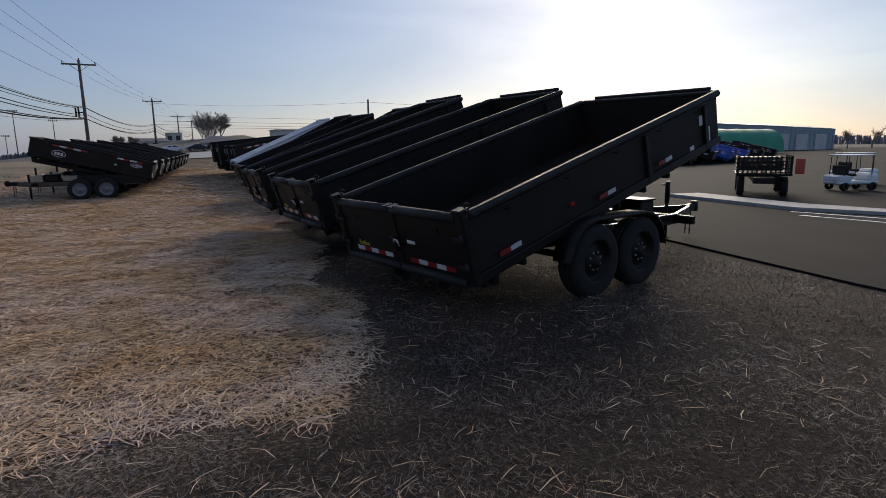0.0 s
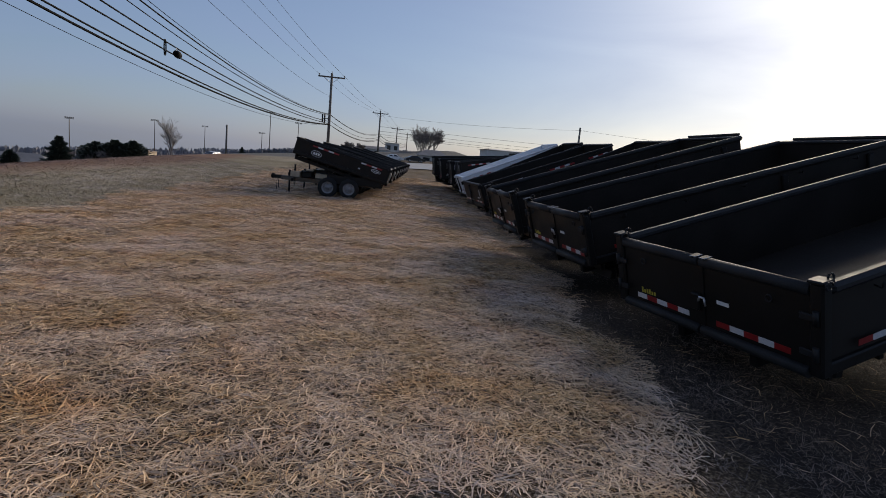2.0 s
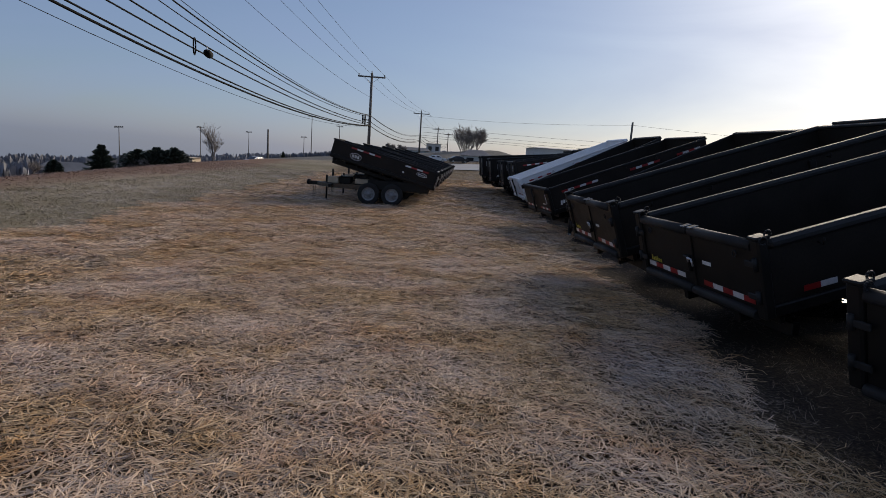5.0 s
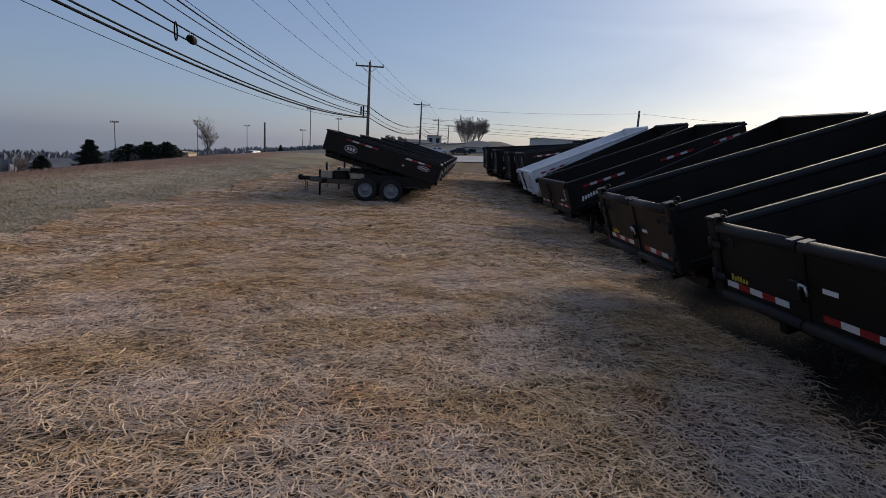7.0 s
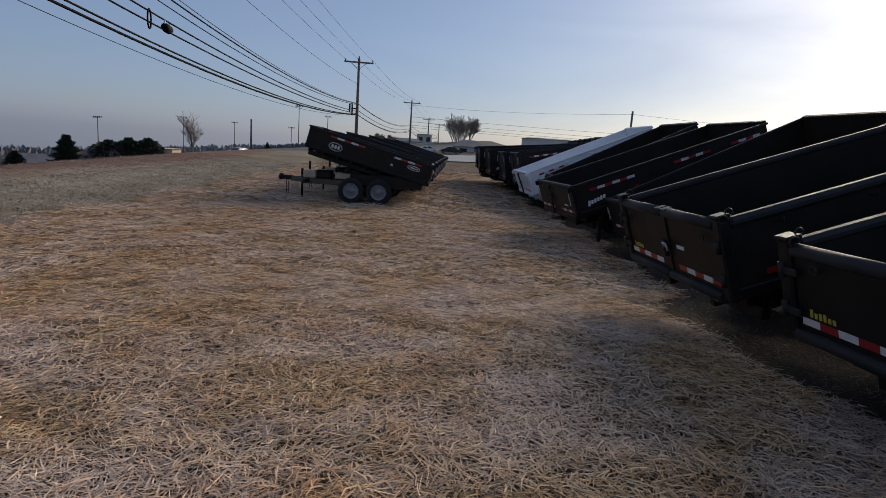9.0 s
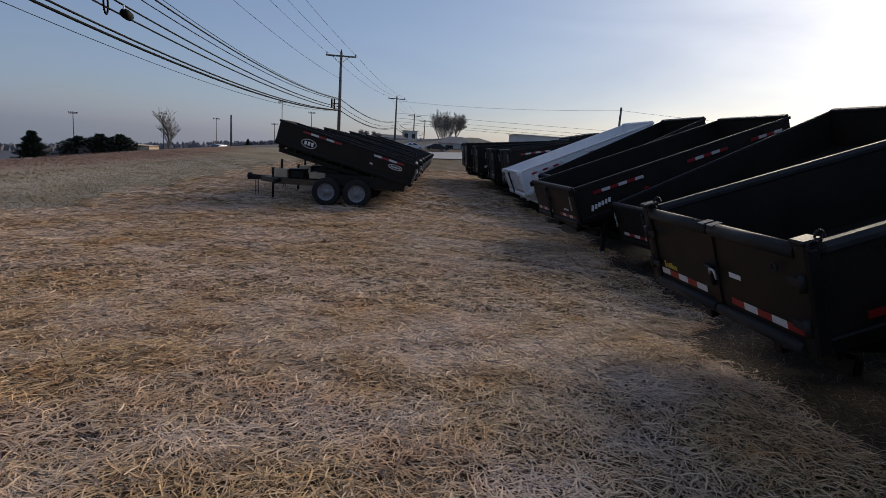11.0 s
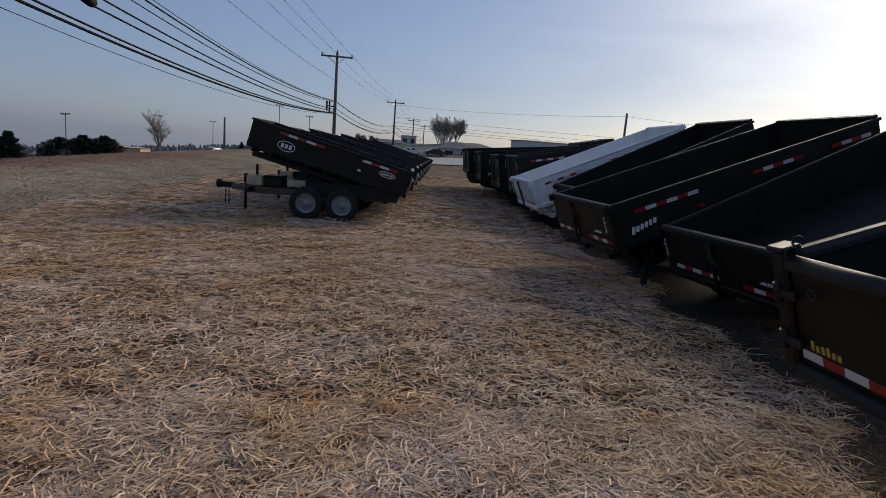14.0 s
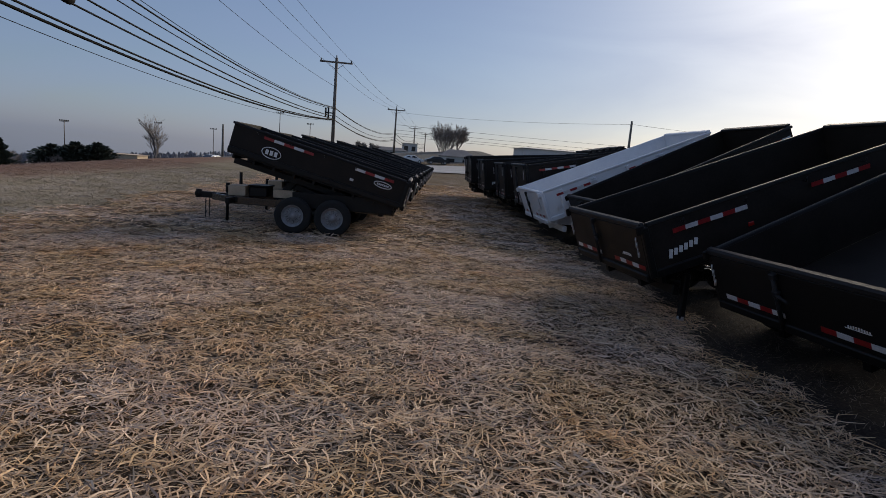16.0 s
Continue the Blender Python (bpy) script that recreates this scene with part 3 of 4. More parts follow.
    if style == "cam":
        for s in (-1, 1):
            for cx, cz, rx, rz, n in ((L * 0.765, 0.19, 0.18, 0.10, 3), (0.42, 0.30, 0.17, 0.055, 7)):
                bm = B()
                ring = [(cx + rx * math.cos(a), s * (hw + 0.017), cz + rz * math.sin(a)) for a in np.linspace(0, 2 * math.pi, 25)]
                pipe(bm, ring, 0.008, 6)
                for i in range(n):
                    w = 1.4 * rx / n
                    box(bm, cx - 0.7 * rx + w * (i + 0.5), s * (hw + 0.017), cz, w * 0.68, 0.004, rz * (0.9 if n == 3 else 0.7), 0)
                part("decal", bm, WHITEDECAL, bed, "white oval mark with plain bars")
    # chassis
    fz = 0.50
    end = L - 0.10
    for s in (-1, 1):
        bm = B()
        box(bm, (end + 0.05) / 2 + 0.05, s * 0.50, fz, end - 0.05, 0.07, 0.15, 0.008)
        part("frame_rail", bm, CHASSIS if paint is BLACK else paint, T)
    for i in range(5):
        bm = B()
        box(bm, 0.25 + i * (end - 0.3) / 4, 0, fz + 0.01, 0.06, 0.94, 0.09, 0.006)
        part("crossmember", bm, CHASSIS if paint is BLACK else paint, T)
    bm = B()
    box(bm, 0.35, 0, max(sill - 0.16, 0.32), 0.09, W - 0.25, 0.12, 0.012)
    part("rear_bumper", bm, paint, T)
    for s in (-1, 1):
        if leg and s < 0:
            bm = B()
            box(bm, 0.45, s * (hw - 0.12), 0.30, 0.07, 0.07, 0.52, 0.008)
            rod(bm, (0.45, s * (hw - 0.12), 0.02), (0.45, s * (hw - 0.12), 0.07), 0.04, 12, mat=1)
            part("stabiliser_leg", bm, (paint, STEEL), T, "black support leg with a bare steel foot")
    ax = axle or L * 0.50
    gap = R * 2 * 1.07
    for k in (0, 1):
        cx = ax + (k - 0.5) * gap
        bm = B()
        rod(bm, (cx, -hw, R - 0.01), (cx, hw, R - 0.01), 0.04, 8)
        part("axle", bm, paint, T)
        for s in (-1, 1):
            wheel(T, cx, s * (hw + 0.09), R, R * 0.6, s, steel)
    for s in (-1, 1):                                      # rolled tandem fender
        bm = B()
        pts = []
        for a in np.linspace(math.pi * 0.97, math.pi / 2, 8):
            pts.append((ax - gap / 2 + (R + 0.07) * math.cos(a), R - 0.01 + (R + 0.07) * math.sin(a)))
        for a in np.linspace(math.pi / 2, math.pi * 0.03, 8):
            pts.append((ax + gap / 2 + (R + 0.07) * math.cos(a), R - 0.01 + (R + 0.07) * math.sin(a)))
        y0, y1 = s * (hw - 0.02), s * (hw + 0.09 + R * 0.34)
        rows = [[bm.verts.new((px, yy, pz + dz)) for px, pz in pts] for yy, dz in ((y0, 0), (y1, 0), (y1, -0.035), (y1 - s * 0.008, -0.035), (y1 - s * 0.008, -0.006), (y0, -0.006))]
        for p, q in zip(rows, rows[1:] + rows[:1]):
            for i in range(len(pts) - 1):
                f = bm.faces.new((p[i], p[i + 1], q[i + 1], q[i]))
                f.smooth = True
        if style != "cam":
            part("fender", bm, paint, T)
        else:
            bm.free()
            bm = B()
            box(bm, ax - gap / 2 - 0.15, s * (hw - 0.10), 0.62, gap * 2.6, 0.04, 0.30, 0.01)
            part("side_skirt", bm, paint, T)
    if tongue:
        tip = L + reach
        for s in (-1, 1):
            bm = B()
            a, b = Vector((end - 0.05, s * 0.50, fz)), Vector((tip, s * 0.06, fz))
            d = b - a
            box(bm, 0, 0, 0, d.length, 0.06, 0.13, 0.008, M(Matrix.Translation((a + b) / 2), Matrix.Rotation(math.atan2(d.y, d.x), 4, 'Z')))
            part("tongue_rail", bm, CHASSIS if paint is BLACK else paint, T)
        bm = B()
        box(bm, tip + 0.10, 0, fz + 0.02, 0.30, 0.10, 0.12, 0.015)
        lathe(bm, [(0.045, -0.05), (0.075, -0.04), (0.075, 0.04), (0.045, 0.05)], 14, m=at(tip + 0.30, 0, fz + 0.03))
        rod(bm, (tip + 0.30, 0, fz - 0.05), (tip + 0.30, 0, fz + 0.12), 0.06, 12)
        part("coupler", bm, paint, T)
        for s in (-1, 1):
            bm = B()
            for i in range(7):
                rod(bm, (tip + 0.12 + 0.02 * s, s * 0.05, fz - 0.04 - 0.055 * i), (tip + 0.13 + 0.02 * s, s * 0.05 + 0.01, fz - 0.10 - 0.055 * i), 0.013 if i % 2 else 0.009, 6)
            part("safety_chain", bm, RAILM, T, "hanging safety chain")
        bm = B()
        jt = 0.80 if style == "cam" else 0.98
        rod(bm, (tip - 0.32, 0.16, 0.03), (tip - 0.32, 0.16, jt - 0.03), 0.030, 10)
        rod(bm, (tip - 0.32, 0.16, 0.62), (tip - 0.32, 0.16, jt), 0.040, 10)
        box(bm, tip - 0.32, 0.16, 0.02, 0.16, 0.16, 0.02, 0.004)
        rod(bm, (tip - 0.32, 0.16, jt - 0.06), (tip - 0.32, 0.28, jt - 0.06), 0.012, 8)
        part("jack", bm, paint, T, "upright tongue jack")
        bm = B()
        tx = L - 0.45 if style != "cam" else L - 0.52
        box(bm, tx, 0, fz + 0.17, 0.36, 0.50, 0.20, 0.02)
        box(bm, tx, 0, fz + 0.285, 0.40, 0.54, 0.03, 0.008)
        part("toolbox", bm, paint, T, "black battery and pump box")
        bm = B()
        box(bm, end + 0.0, 0, fz + 0.0, 0.08, 1.6, 0.12, 0.01)
        part("front_beam", bm, paint, T)
        if style == "cam":
            bm = B()
            box(bm, L - 0.12, 0.05, fz + 0.17, 0.34, 0.5, 0.20, 0.01)
            part("tan_box", bm, CARDBOARD, T, "pale tan box on the tongue")
            bm = B()
            box(bm, L - 1.05, 0.1, fz + 0.17, 0.42, 0.5, 0.16, 0.01)
            part("tan_box", bm, CARDBOARD, T, "pale tan box on the frame")
            bm = B()
            rod(bm, (L + 0.02, -0.42, fz), (L + 0.02, -0.42, fz + 0.5), 0.035, 8)
            part("stop_post", bm, paint, T)
    if scissor:
        # scissor lift under the bed
        fx = L * 0.62
        lift_z = sill + fx * math.sin(th) - 0.12
        for s in (-1, 1):
            bm = B()
            for a, b in (((fx - 0.75, s * 0.22, fz + 0.06), (fx, s * 0.22, (fz + lift_z) / 2 + 0.06)), ((fx + 0.35, s * 0.28, fz + 0.06), (fx - 0.05, s * 0.28, lift_z))):
                a, b = Vector(a), Vector(b)
                d = b - a
                box(bm, 0, 0, 0, d.length + 0.1, 0.05, 0.13, 0.012, M(Matrix.Translation((a + b) / 2), Matrix.Rotation(-math.atan2(d.z, d.x), 4, 'Y')))
            part("lift_arm", bm, paint, T)
        bm = B()
        rod(bm, (fx - 0.7, 0, fz + 0.05), (fx - 0.25, 0, (fz + lift_z) / 2), 0.06, 12)
        rod(bm, (fx - 0.25, 0, (fz + lift_z) / 2), (fx + 0.0, 0, lift_z), 0.035, 12, mat=1)
        part("hydraulic_ram", bm, (paint, STEEL), T, "hydraulic ram with bright rod")
    return T


ROW = "row of tipped dump trailers"
POSTS = "black steel dump trailer, bed tipped, barn-door tailgate with posts"
dump_trailer(0.27, 6.93, 13.0, 15.7, 4.65, 2.2, 0.975, stickers=True, R=0.40, axle=1.95, label="black steel dump trailer at the row's end, barn-door tailgate", group=ROW)
dump_trailer(-0.11, 9.96, 5.0, 17.2, 4.48, 1.95, 1.10, H=0.57, label=POSTS, group=ROW)
dump_trailer(-0.29, 12.59, 0.8, 18.9, 4.10, 1.92, 1.15, H=0.60, label=POSTS, group=ROW)
dump_trailer(0.98, 16.15, 8.0, 24.5, 4.05, 2.04, 0.92, style="latch", H=0.55, label="black dump trailer with one-piece tailgate and white word mark", group=ROW)
dump_trailer(0.22, 18.56, 4.5, 21.0, 3.95, 1.88, 1.07, H=0.58, style="latch", leg=True, label="black dump trailer with white mark and long tape runs", group=ROW)
dump_trailer(1.25, 22.05, 1.0, 26.8, 3.38, 1.98, 1.09, H=0.58, style="latch", label="black dump trailer with plain dark tailgate beside a white one", group=ROW)
dump_trailer(0.73, 24.35, -0.5, 23.8, 3.72, 2.0, 1.09, paint=WHITE, style="latch", label="white steel dump trailer among black ones", group=ROW)
for x, y, tl, L_, tp in ((0.95, 26.6, 11.5, 3.9, 1.62), (0.98, 29.4, 9, 4.0, 1.62), (0.85, 32.2, 7, 4.2, 1.70), (0.80, 35.0, 5.5, 4.2, 1.82), (1.1, 37.8, 5, 4.2, 1.80)):
    dump_trailer(x, y, -3, tl, L_, 2.0, tp, H=0.98, style="latch", label="tall-sided black dump trailer tipped low, far along the row", group=ROW)

CAM = "row of smaller dump trailers by the field"
for i in range(9):
    y = 23.55 + 2.5 * i
    dump_trailer(-2.05 + 0.24 * i, y, 180 - 3, 13.8 + (0.6, -0.5, 0.3, -0.4)[i % 4], 3.35, 1.7, 1.12, H=0.50, style="cam", R=0.345, axle=1.60, reach=0.42, steel=True,
                 label="black dump trailer tipped up, steel spoked wheels, white oval mark", group=CAM)


# ---- poles and wires ----
def utility_pole(x, y, h, arm, label="weathered wooden utility pole with crossarm", yaw=0, z=0.0):
    P = thing("utility_pole", M(at(x, y, z), Matrix.Rotation(radians(yaw), 4, 'Z')), label, "utility pole", "line of utility poles")
    bm = B()
    rod(bm, (0, 0, -0.2), (0, 0, h), 0.15, 14, 0.10)
    part("pole", bm, WOODPOLE, P)
    if arm:
        bm = B()
        box(bm, 0, -0.14, h - 0.35, arm, 0.10, 0.12, 0.01)
        part("crossarm", bm, WOODPOLE, P)
        for px in (-arm / 2 + 0.08, 0.0, arm / 2 - 0.08):
            bm = B()
            zb = h - 0.29 if px else h
            lathe(bm, [(0.02, 0), (0.05, 0.05), (0.03, 0.09), (0.05, 0.13), (0.02, 0.18)], 10, m=M(at(px, -0.14 if px else 0, zb), Matrix.Rotation(radians(90), 4, 'X')))
            part("insulator", bm, RAILM, P)
        for s in (-1, 1):
            bm = B()
            rod(bm, (s * arm * 0.28, -0.12, h - 0.38), (0, -0.12, h - 0.9), 0.018, 6)
            part("brace", bm, STEEL, P)
    return P


def wire(a, b, sag, r, name="cable", label="black overhead cable between poles"):
    a, b = Vector(a), Vector(b)
    cu = bpy.data.curves.new(name, 'CURVE')
    cu.dimensions = '3D'
    cu.bevel_depth, cu.bevel_resolution, cu.use_fill_caps = r, 1, True
    s = cu.splines.new('POLY')
    n = 40
    s.points.add(n)
    for i in range(n + 1):
        t = i / n
        p = a.lerp(b, t)
        s.points[i].co = (p.x, p.y, p.z - sag * 4 * t * (1 - t), 1)
    cu.materials.append(CABLE)
    return tagged(new(name, cu), label, "cable", "overhead cables")


POLES = [(-14.8, 3.0, 14.5, 2.4), (-6.9, 56.6, 8.5, 2.4), (-2.0, 92.1, 8.2, 2.4), (2.4, 135.0, 8.1, 2.6), (6.8, 170.0, 8.5, 2.6)]
for k, (x, y, h, arm) in enumerate(POLES):
    P = utility_pole(x, y, h - lift(x, y), arm, z=lift(x, y))
    if k == 1:
        for dx, z0, z1 in ((-0.42, 4.0, 4.85), (-0.62, 4.1, 4.8)):
            bm = B()
            rod(bm, (dx, 0, z0 - lift(x, y)), (dx, 0, z1 - lift(x, y)), 0.07, 10)
            box(bm, dx / 2, 0, (z0 + z1) / 2 - lift(x, y), abs(dx), 0.05, 0.06, 0.008)
            part("cable_closure", bm, RAILM, P, "short dark cable closure")
utility_pole(20.1, 65.0, 6.7, 0, "slim bare wooden pole behind the trailers")
utility_pole(-21.6, 80.0, 3.6 + 1.0, 0, "slim bare wooden pole by the main road", z=-1.0)
for z0, z1, sag, r, dx in ((7.5, 3.94, 1.7, 0.040, 0.0), (7.7, 3.98, 1.7, 0.030, 0.1), (8.1, 4.02, 1.3, 0.028, 0.0), (9.0, 4.22, 1.5, 0.028, -0.1), (10.3, 4.76, 2.0, 0.018, 0.0),
                           (10.8, 4.82, 2.05, 0.028, 0.1), (11.4, 4.88, 2.15, 0.013, 0.0), (12.6, 6.4, 1.5, 0.010, 0.0), (7.1, 3.90, 1.75, 0.010, -0.1)):
    wire((-14.8 + dx, 3.0, z0), (-6.9 + dx, 56.6, z1), sag, r)
for dx in (-1.1, 0.0, 1.1):
    wire((-14.8 + dx, 3.0, 14.3), (-6.9 + dx, 56.6, 8.35), 0.9, 0.010)
for k, (p, q) in enumerate(zip(POLES[1:], POLES[2:])):
    low_p, low_q = (3.94, 3.85, 4.5, 4.9)[k], (3.94, 3.85, 4.5, 4.9)[k + 1]
    for dz, dx, r in ((0.0, 0.05, 0.030), (0.10, -0.10, 0.025), (0.4, 0.0, 0.022), (0.85, 0.1, 0.022), (0.95, 0.0, 0.018)):
        wire((p[0] + dx, p[1], low_p + dz), (q[0] + dx, q[1], low_q + dz), 0.75, r)
    for dx in (-1.1, 0.0, 1.1):
        wire((p[0] + dx, p[1], p[2] - 0.1), (q[0] + dx, q[1], q[2] - 0.1), 0.5, 0.010)
for dz in (0.0, 0.32, 0.8, 1.5):
    wire((-2.0, 92.0, 4.4 + dz), (62, 92.0, 4.6 + dz), 0.35, 0.018)
wire((20.1, 65, 6.4), (-2.0, 92.0, 7.6), 0.4, 0.012)
wire((20.1, 65, 6.4), (70, 70, 6.8), 0.5, 0.012)

# splice case and slack loop on the bundle
SP = thing("splice_case", M(at(-11.1, 28.3, 4.98), Matrix.Rotation(radians(8.5), 4, 'Z')), "black cable splice case clipped to the overhead bundle", "splice case")
bm = B()
lathe(bm, [(0.02, -0.36), (0.09, -0.34), (0.14, -0.26), (0.15, 0.0), (0.14, 0.26), (0.09, 0.34), (0.02, 0.36)], 16)
part("case", bm, CABLE, SP)
for yy in (-0.3, 0.3):
    bm = B()
    box(bm, 0, yy, 0.16, 0.03, 0.05, 0.14, 0.006)
    part("clamp", bm, STEEL, SP)
SL = thing("slack_loop", M(at(-11.26, 27.3, 5.08), Matrix.Rotation(radians(10), 4, 'Z')), "coiled slack loop of black cable on the bundle", "cable loop")
bm = B()
torus(bm, 0.0, 0.0, 0.0, 0.22, 0.30, 0.028, 28)
part("coil", bm, CABLE, SL)


# ---- trees ----
def limb(vs, fs, a, b, r0, r1, seg=5):
    d = (b - a).normalized()
    u = d.orthogonal().normalized()
    w = d.cross(u)
    k = len(vs)
    for p, r in ((a, r0), (b, r1)):
        for i in range(seg):
            t = 2 * math.pi * i / seg
            vs.append(p + (u * math.cos(t) + w * math.sin(t)) * r)
    for i in range(seg):
        j = (i + 1) % seg
        fs.append((k + i, k + j, k + seg + j, k + seg + i))


def grow(vs, fs, p, d, length, r, depth, rng, spread, twigs):
    bend = Vector((rng.uniform(-1, 1), rng.uniform(-1, 1), rng.uniform(-0.3, 0.5))) * 0.22
    q = p + (d + bend).normalized() * length
    thick = max(r, 0.011)
    limb(vs if depth > 1 else twigs[0], fs if depth > 1 else twigs[1], p, q, thick, max(thick * 0.68, 0.007), 6 if depth > 2 else 3)
    if depth == 0:
        return
    for i in range(4 if depth > 2 else 3):
        t = rng.uniform(0.40, 1.0) if i else 1.0
        ax = Vector((rng.uniform(-1, 1), rng.uniform(-1, 1), rng.uniform(-0.3, 0.3)))
        nd = (d + ax * spread * 1.35 + Vector((0, 0, 0.10))).normalized()
        grow(vs, fs, p.lerp(q, t), nd, length * rng.uniform(0.60, 0.82), r * (0.66 if i == 0 else 0.5), depth - 1, rng, spread, twigs)


def raw(name, vs, fs, *mats):
    me = bpy.data.meshes.new(name)
    me.from_pydata([tuple(v) for v in vs], [], fs)
    for m in mats:
        me.materials.append(m)
    return me


def bare_tree(x, y, z, h, seed, depth=5, spread=0.62, label="leafless winter tree with fine grey twigs", stems=1):
    rng = random.Random(seed)
    T = thing("bare_tree", at(x, y, z), label, "tree", "bare winter trees")
    vs, fs, twigs = [], [], ([], [])
    for k in range(stems):
        lean = 0.0 if stems == 1 else 0.34
        a = 2 * math.pi * k / stems + 0.4
        grow(vs, fs, Vector((0, 0, -0.1)), Vector((lean * math.cos(a), lean * math.sin(a), 1)).normalized(), h * 0.27, h * 0.026 / math.sqrt(stems), depth, rng, spread, twigs)
    part("trunk", raw("trunk", vs, fs, BARK), None, T)
    part("crown", raw("crown", *twigs, BARK), None, T, "fine bare twigs")


def evergreen(x, y, z, h, r, seed, kind):
    rng = random.Random(seed)
    spire = kind == "spire"
    T = thing("evergreen_tree", at(x, y, z), "dark pointed spruce with ragged branches" if spire else "dense dark rounded evergreen tree", "tree", "evergreens by the road")
    bm = B()
    rod(bm, (0, 0, -0.1), (0, 0, h * 0.95), h * 0.025, 8, 0.01)
    part("trunk", bm, BARK, T)
    vs, fs = [], []
    n = 4200
    for i in range(n):
        t = rng.random()
        zz = h * (0.06 + 0.94 * t)
        rad = r * math.sqrt(rng.random()) * 1.1 * ((1 - t) ** 0.8 if spire else math.sqrt(max(0.02, 1 - (2 * t * 0.92 - 0.72) ** 2))) * (0.55 + 0.55 * rng.random())
        if spire:
            rad *= 0.65 + 0.5 * (0.5 + 0.5 * math.sin(t * 34))
        a = rng.uniform(0, 2 * math.pi)
        c = Vector((rad * math.cos(a), rad * math.sin(a), zz))
        out = Vector((math.cos(a), math.sin(a), 0.5 if spire else rng.uniform(-0.2, 0.8))).normalized()
        ln = h * rng.uniform(0.05, 0.10)
        w = out.cross(Vector((rng.uniform(-1, 1), rng.uniform(-1, 1), 1))).normalized() * ln * 0.35
        k = len(vs)
        vs += [c - out * ln * 0.5 - w * 0.6, c - out * ln * 0.5 + w * 0.6, c + out * ln * 0.2 + w, c + out * ln, c + out * ln * 0.2 - w]
        fs.append((k, k + 1, k + 2, k + 3, k + 4))
    part("crown", raw("crown", vs, fs, NEEDLES), None, T)


bare_tree(4.0, 80.0, 1.2, 6.3, 5, 5, 0.40, "large leafless tree with rounded crown beyond the road", 5)
bare_tree(5.8, 82.0, 2.2, 4.6, 8, 6, 0.5)
bare_tree(-5.6, 75.0, 1.4, 2.5, 12, 6, 0.8)
bare_tree(-4.6, 77.0, 1.4, 2.2, 13, 6, 0.8)
bare_tree(-24.9, 70.0, -1.65, 6.5, 21, 5, 0.45)
bare_tree(-27.6, 52.0, -2.1, 3.1, 22, 5, 0.7)
bare_tree(-25.3, 53.6, -1.8, 2.6, 23, 5, 0.7)
bare_tree(-32.0, 50.0, -2.6, 2.9, 24, 5, 0.7)
evergreen(-26.4, 49.5, -1.85, 2.55, 1.35, 1, "spire")
for i, (dx, h) in enumerate(((-1.35, 1.55), (0.0, 1.75), (1.3, 1.8))):
    evergreen(-24.7 + dx, 54.6 + 0.4 * i, -1.6, h * 1.32, 1.4, 10 + i, "round")
evergreen(-29.6, 49.0, -2.3, 1.7, 0.6, 15, "round")
evergreen(-19.4, 79.0, -0.3, 1.2, 0.45, 17, "spire")
for i, (x, y, h) in enumerate(((72, 64, 6.0), (77, 64, 6.6), (83, 66, 5.4), (90, 66, 5.2), (111, 63, 5.0), (117, 62, 5.2), (122, 60, 4.6))):
    bare_tree(x, y, 0, h, 40 + i, 5, 0.6)


def woods(name, pts, height, depth, n, seed, label):
    """A far belt of bare trees: many thin upright sprays with an uneven top."""
    rng = random.Random(seed)
    vs, fs = [], []
    for i in range(n):
        t = rng.random() * (len(pts) - 1)
        k = min(int(t), len(pts) - 2)
        a, b = Vector(pts[k]), Vector(pts[k + 1])
        p = a.lerp(b, t - k) + Vector((rng.uniform(-depth, depth), rng.uniform(-depth, depth), 0))
        h = height * (0.45 + 0.4 * noise.noise((p.x * 0.06, p.y * 0.06, seed)) + 0.35 * rng.random())
        w = height * rng.uniform(0.03, 0.11)
        ang = rng.uniform(0, math.pi)
        u = Vector((math.cos(ang), math.sin(ang), 0)) * w
        lean = Vector((rng.uniform(-0.2, 0.2), rng.uniform(-0.2, 0.2), 1)) * h
        j = len(vs)
        vs += [p - u * 0.5, p + u * 0.5, p + lean * 0.88 + u, p + lean, p + lean * 0.8 - u]
        fs.append((j, j + 1, j + 2, j + 3, j + 4))
    ob = new(name, raw(name, vs, fs, HAZEDWOODS))
    return tagged(ob, label, "woods", kind="stuff")


woods("far_woods", [(-125, 45, -11.6), (-110, 70, -10.1), (-85, 110, -7.6), (-60, 170, -5.2), (-20, 300, -0.8), (30, 320, 3)], 3.7, 5, 9000, 1, "belt of bare winter woods on the skyline, haze put into its colour")
woods("far_woods", [(40, 300, 2), (140, 220, 0), (220, 120, 0), (260, 20, 0)], 4.0, 6, 3500, 2, "belt of bare winter woods on the skyline, haze put into its colour")
woods("roadside_hedge", [(-52, 100, -4.7), (-36, 110, -2.9), (-27, 110, -1.8), (-17, 112, 0.0)], 2.0, 1.2, 2600, 3, "low dark leafless hedge along the main road")
woods("roadside_brush", [(-60, 40, -5.6), (-44, 48, -3.8), (-34, 52, -2.8)], 2.4, 1.5, 1500, 4, "grey leafless brush beyond the main road")


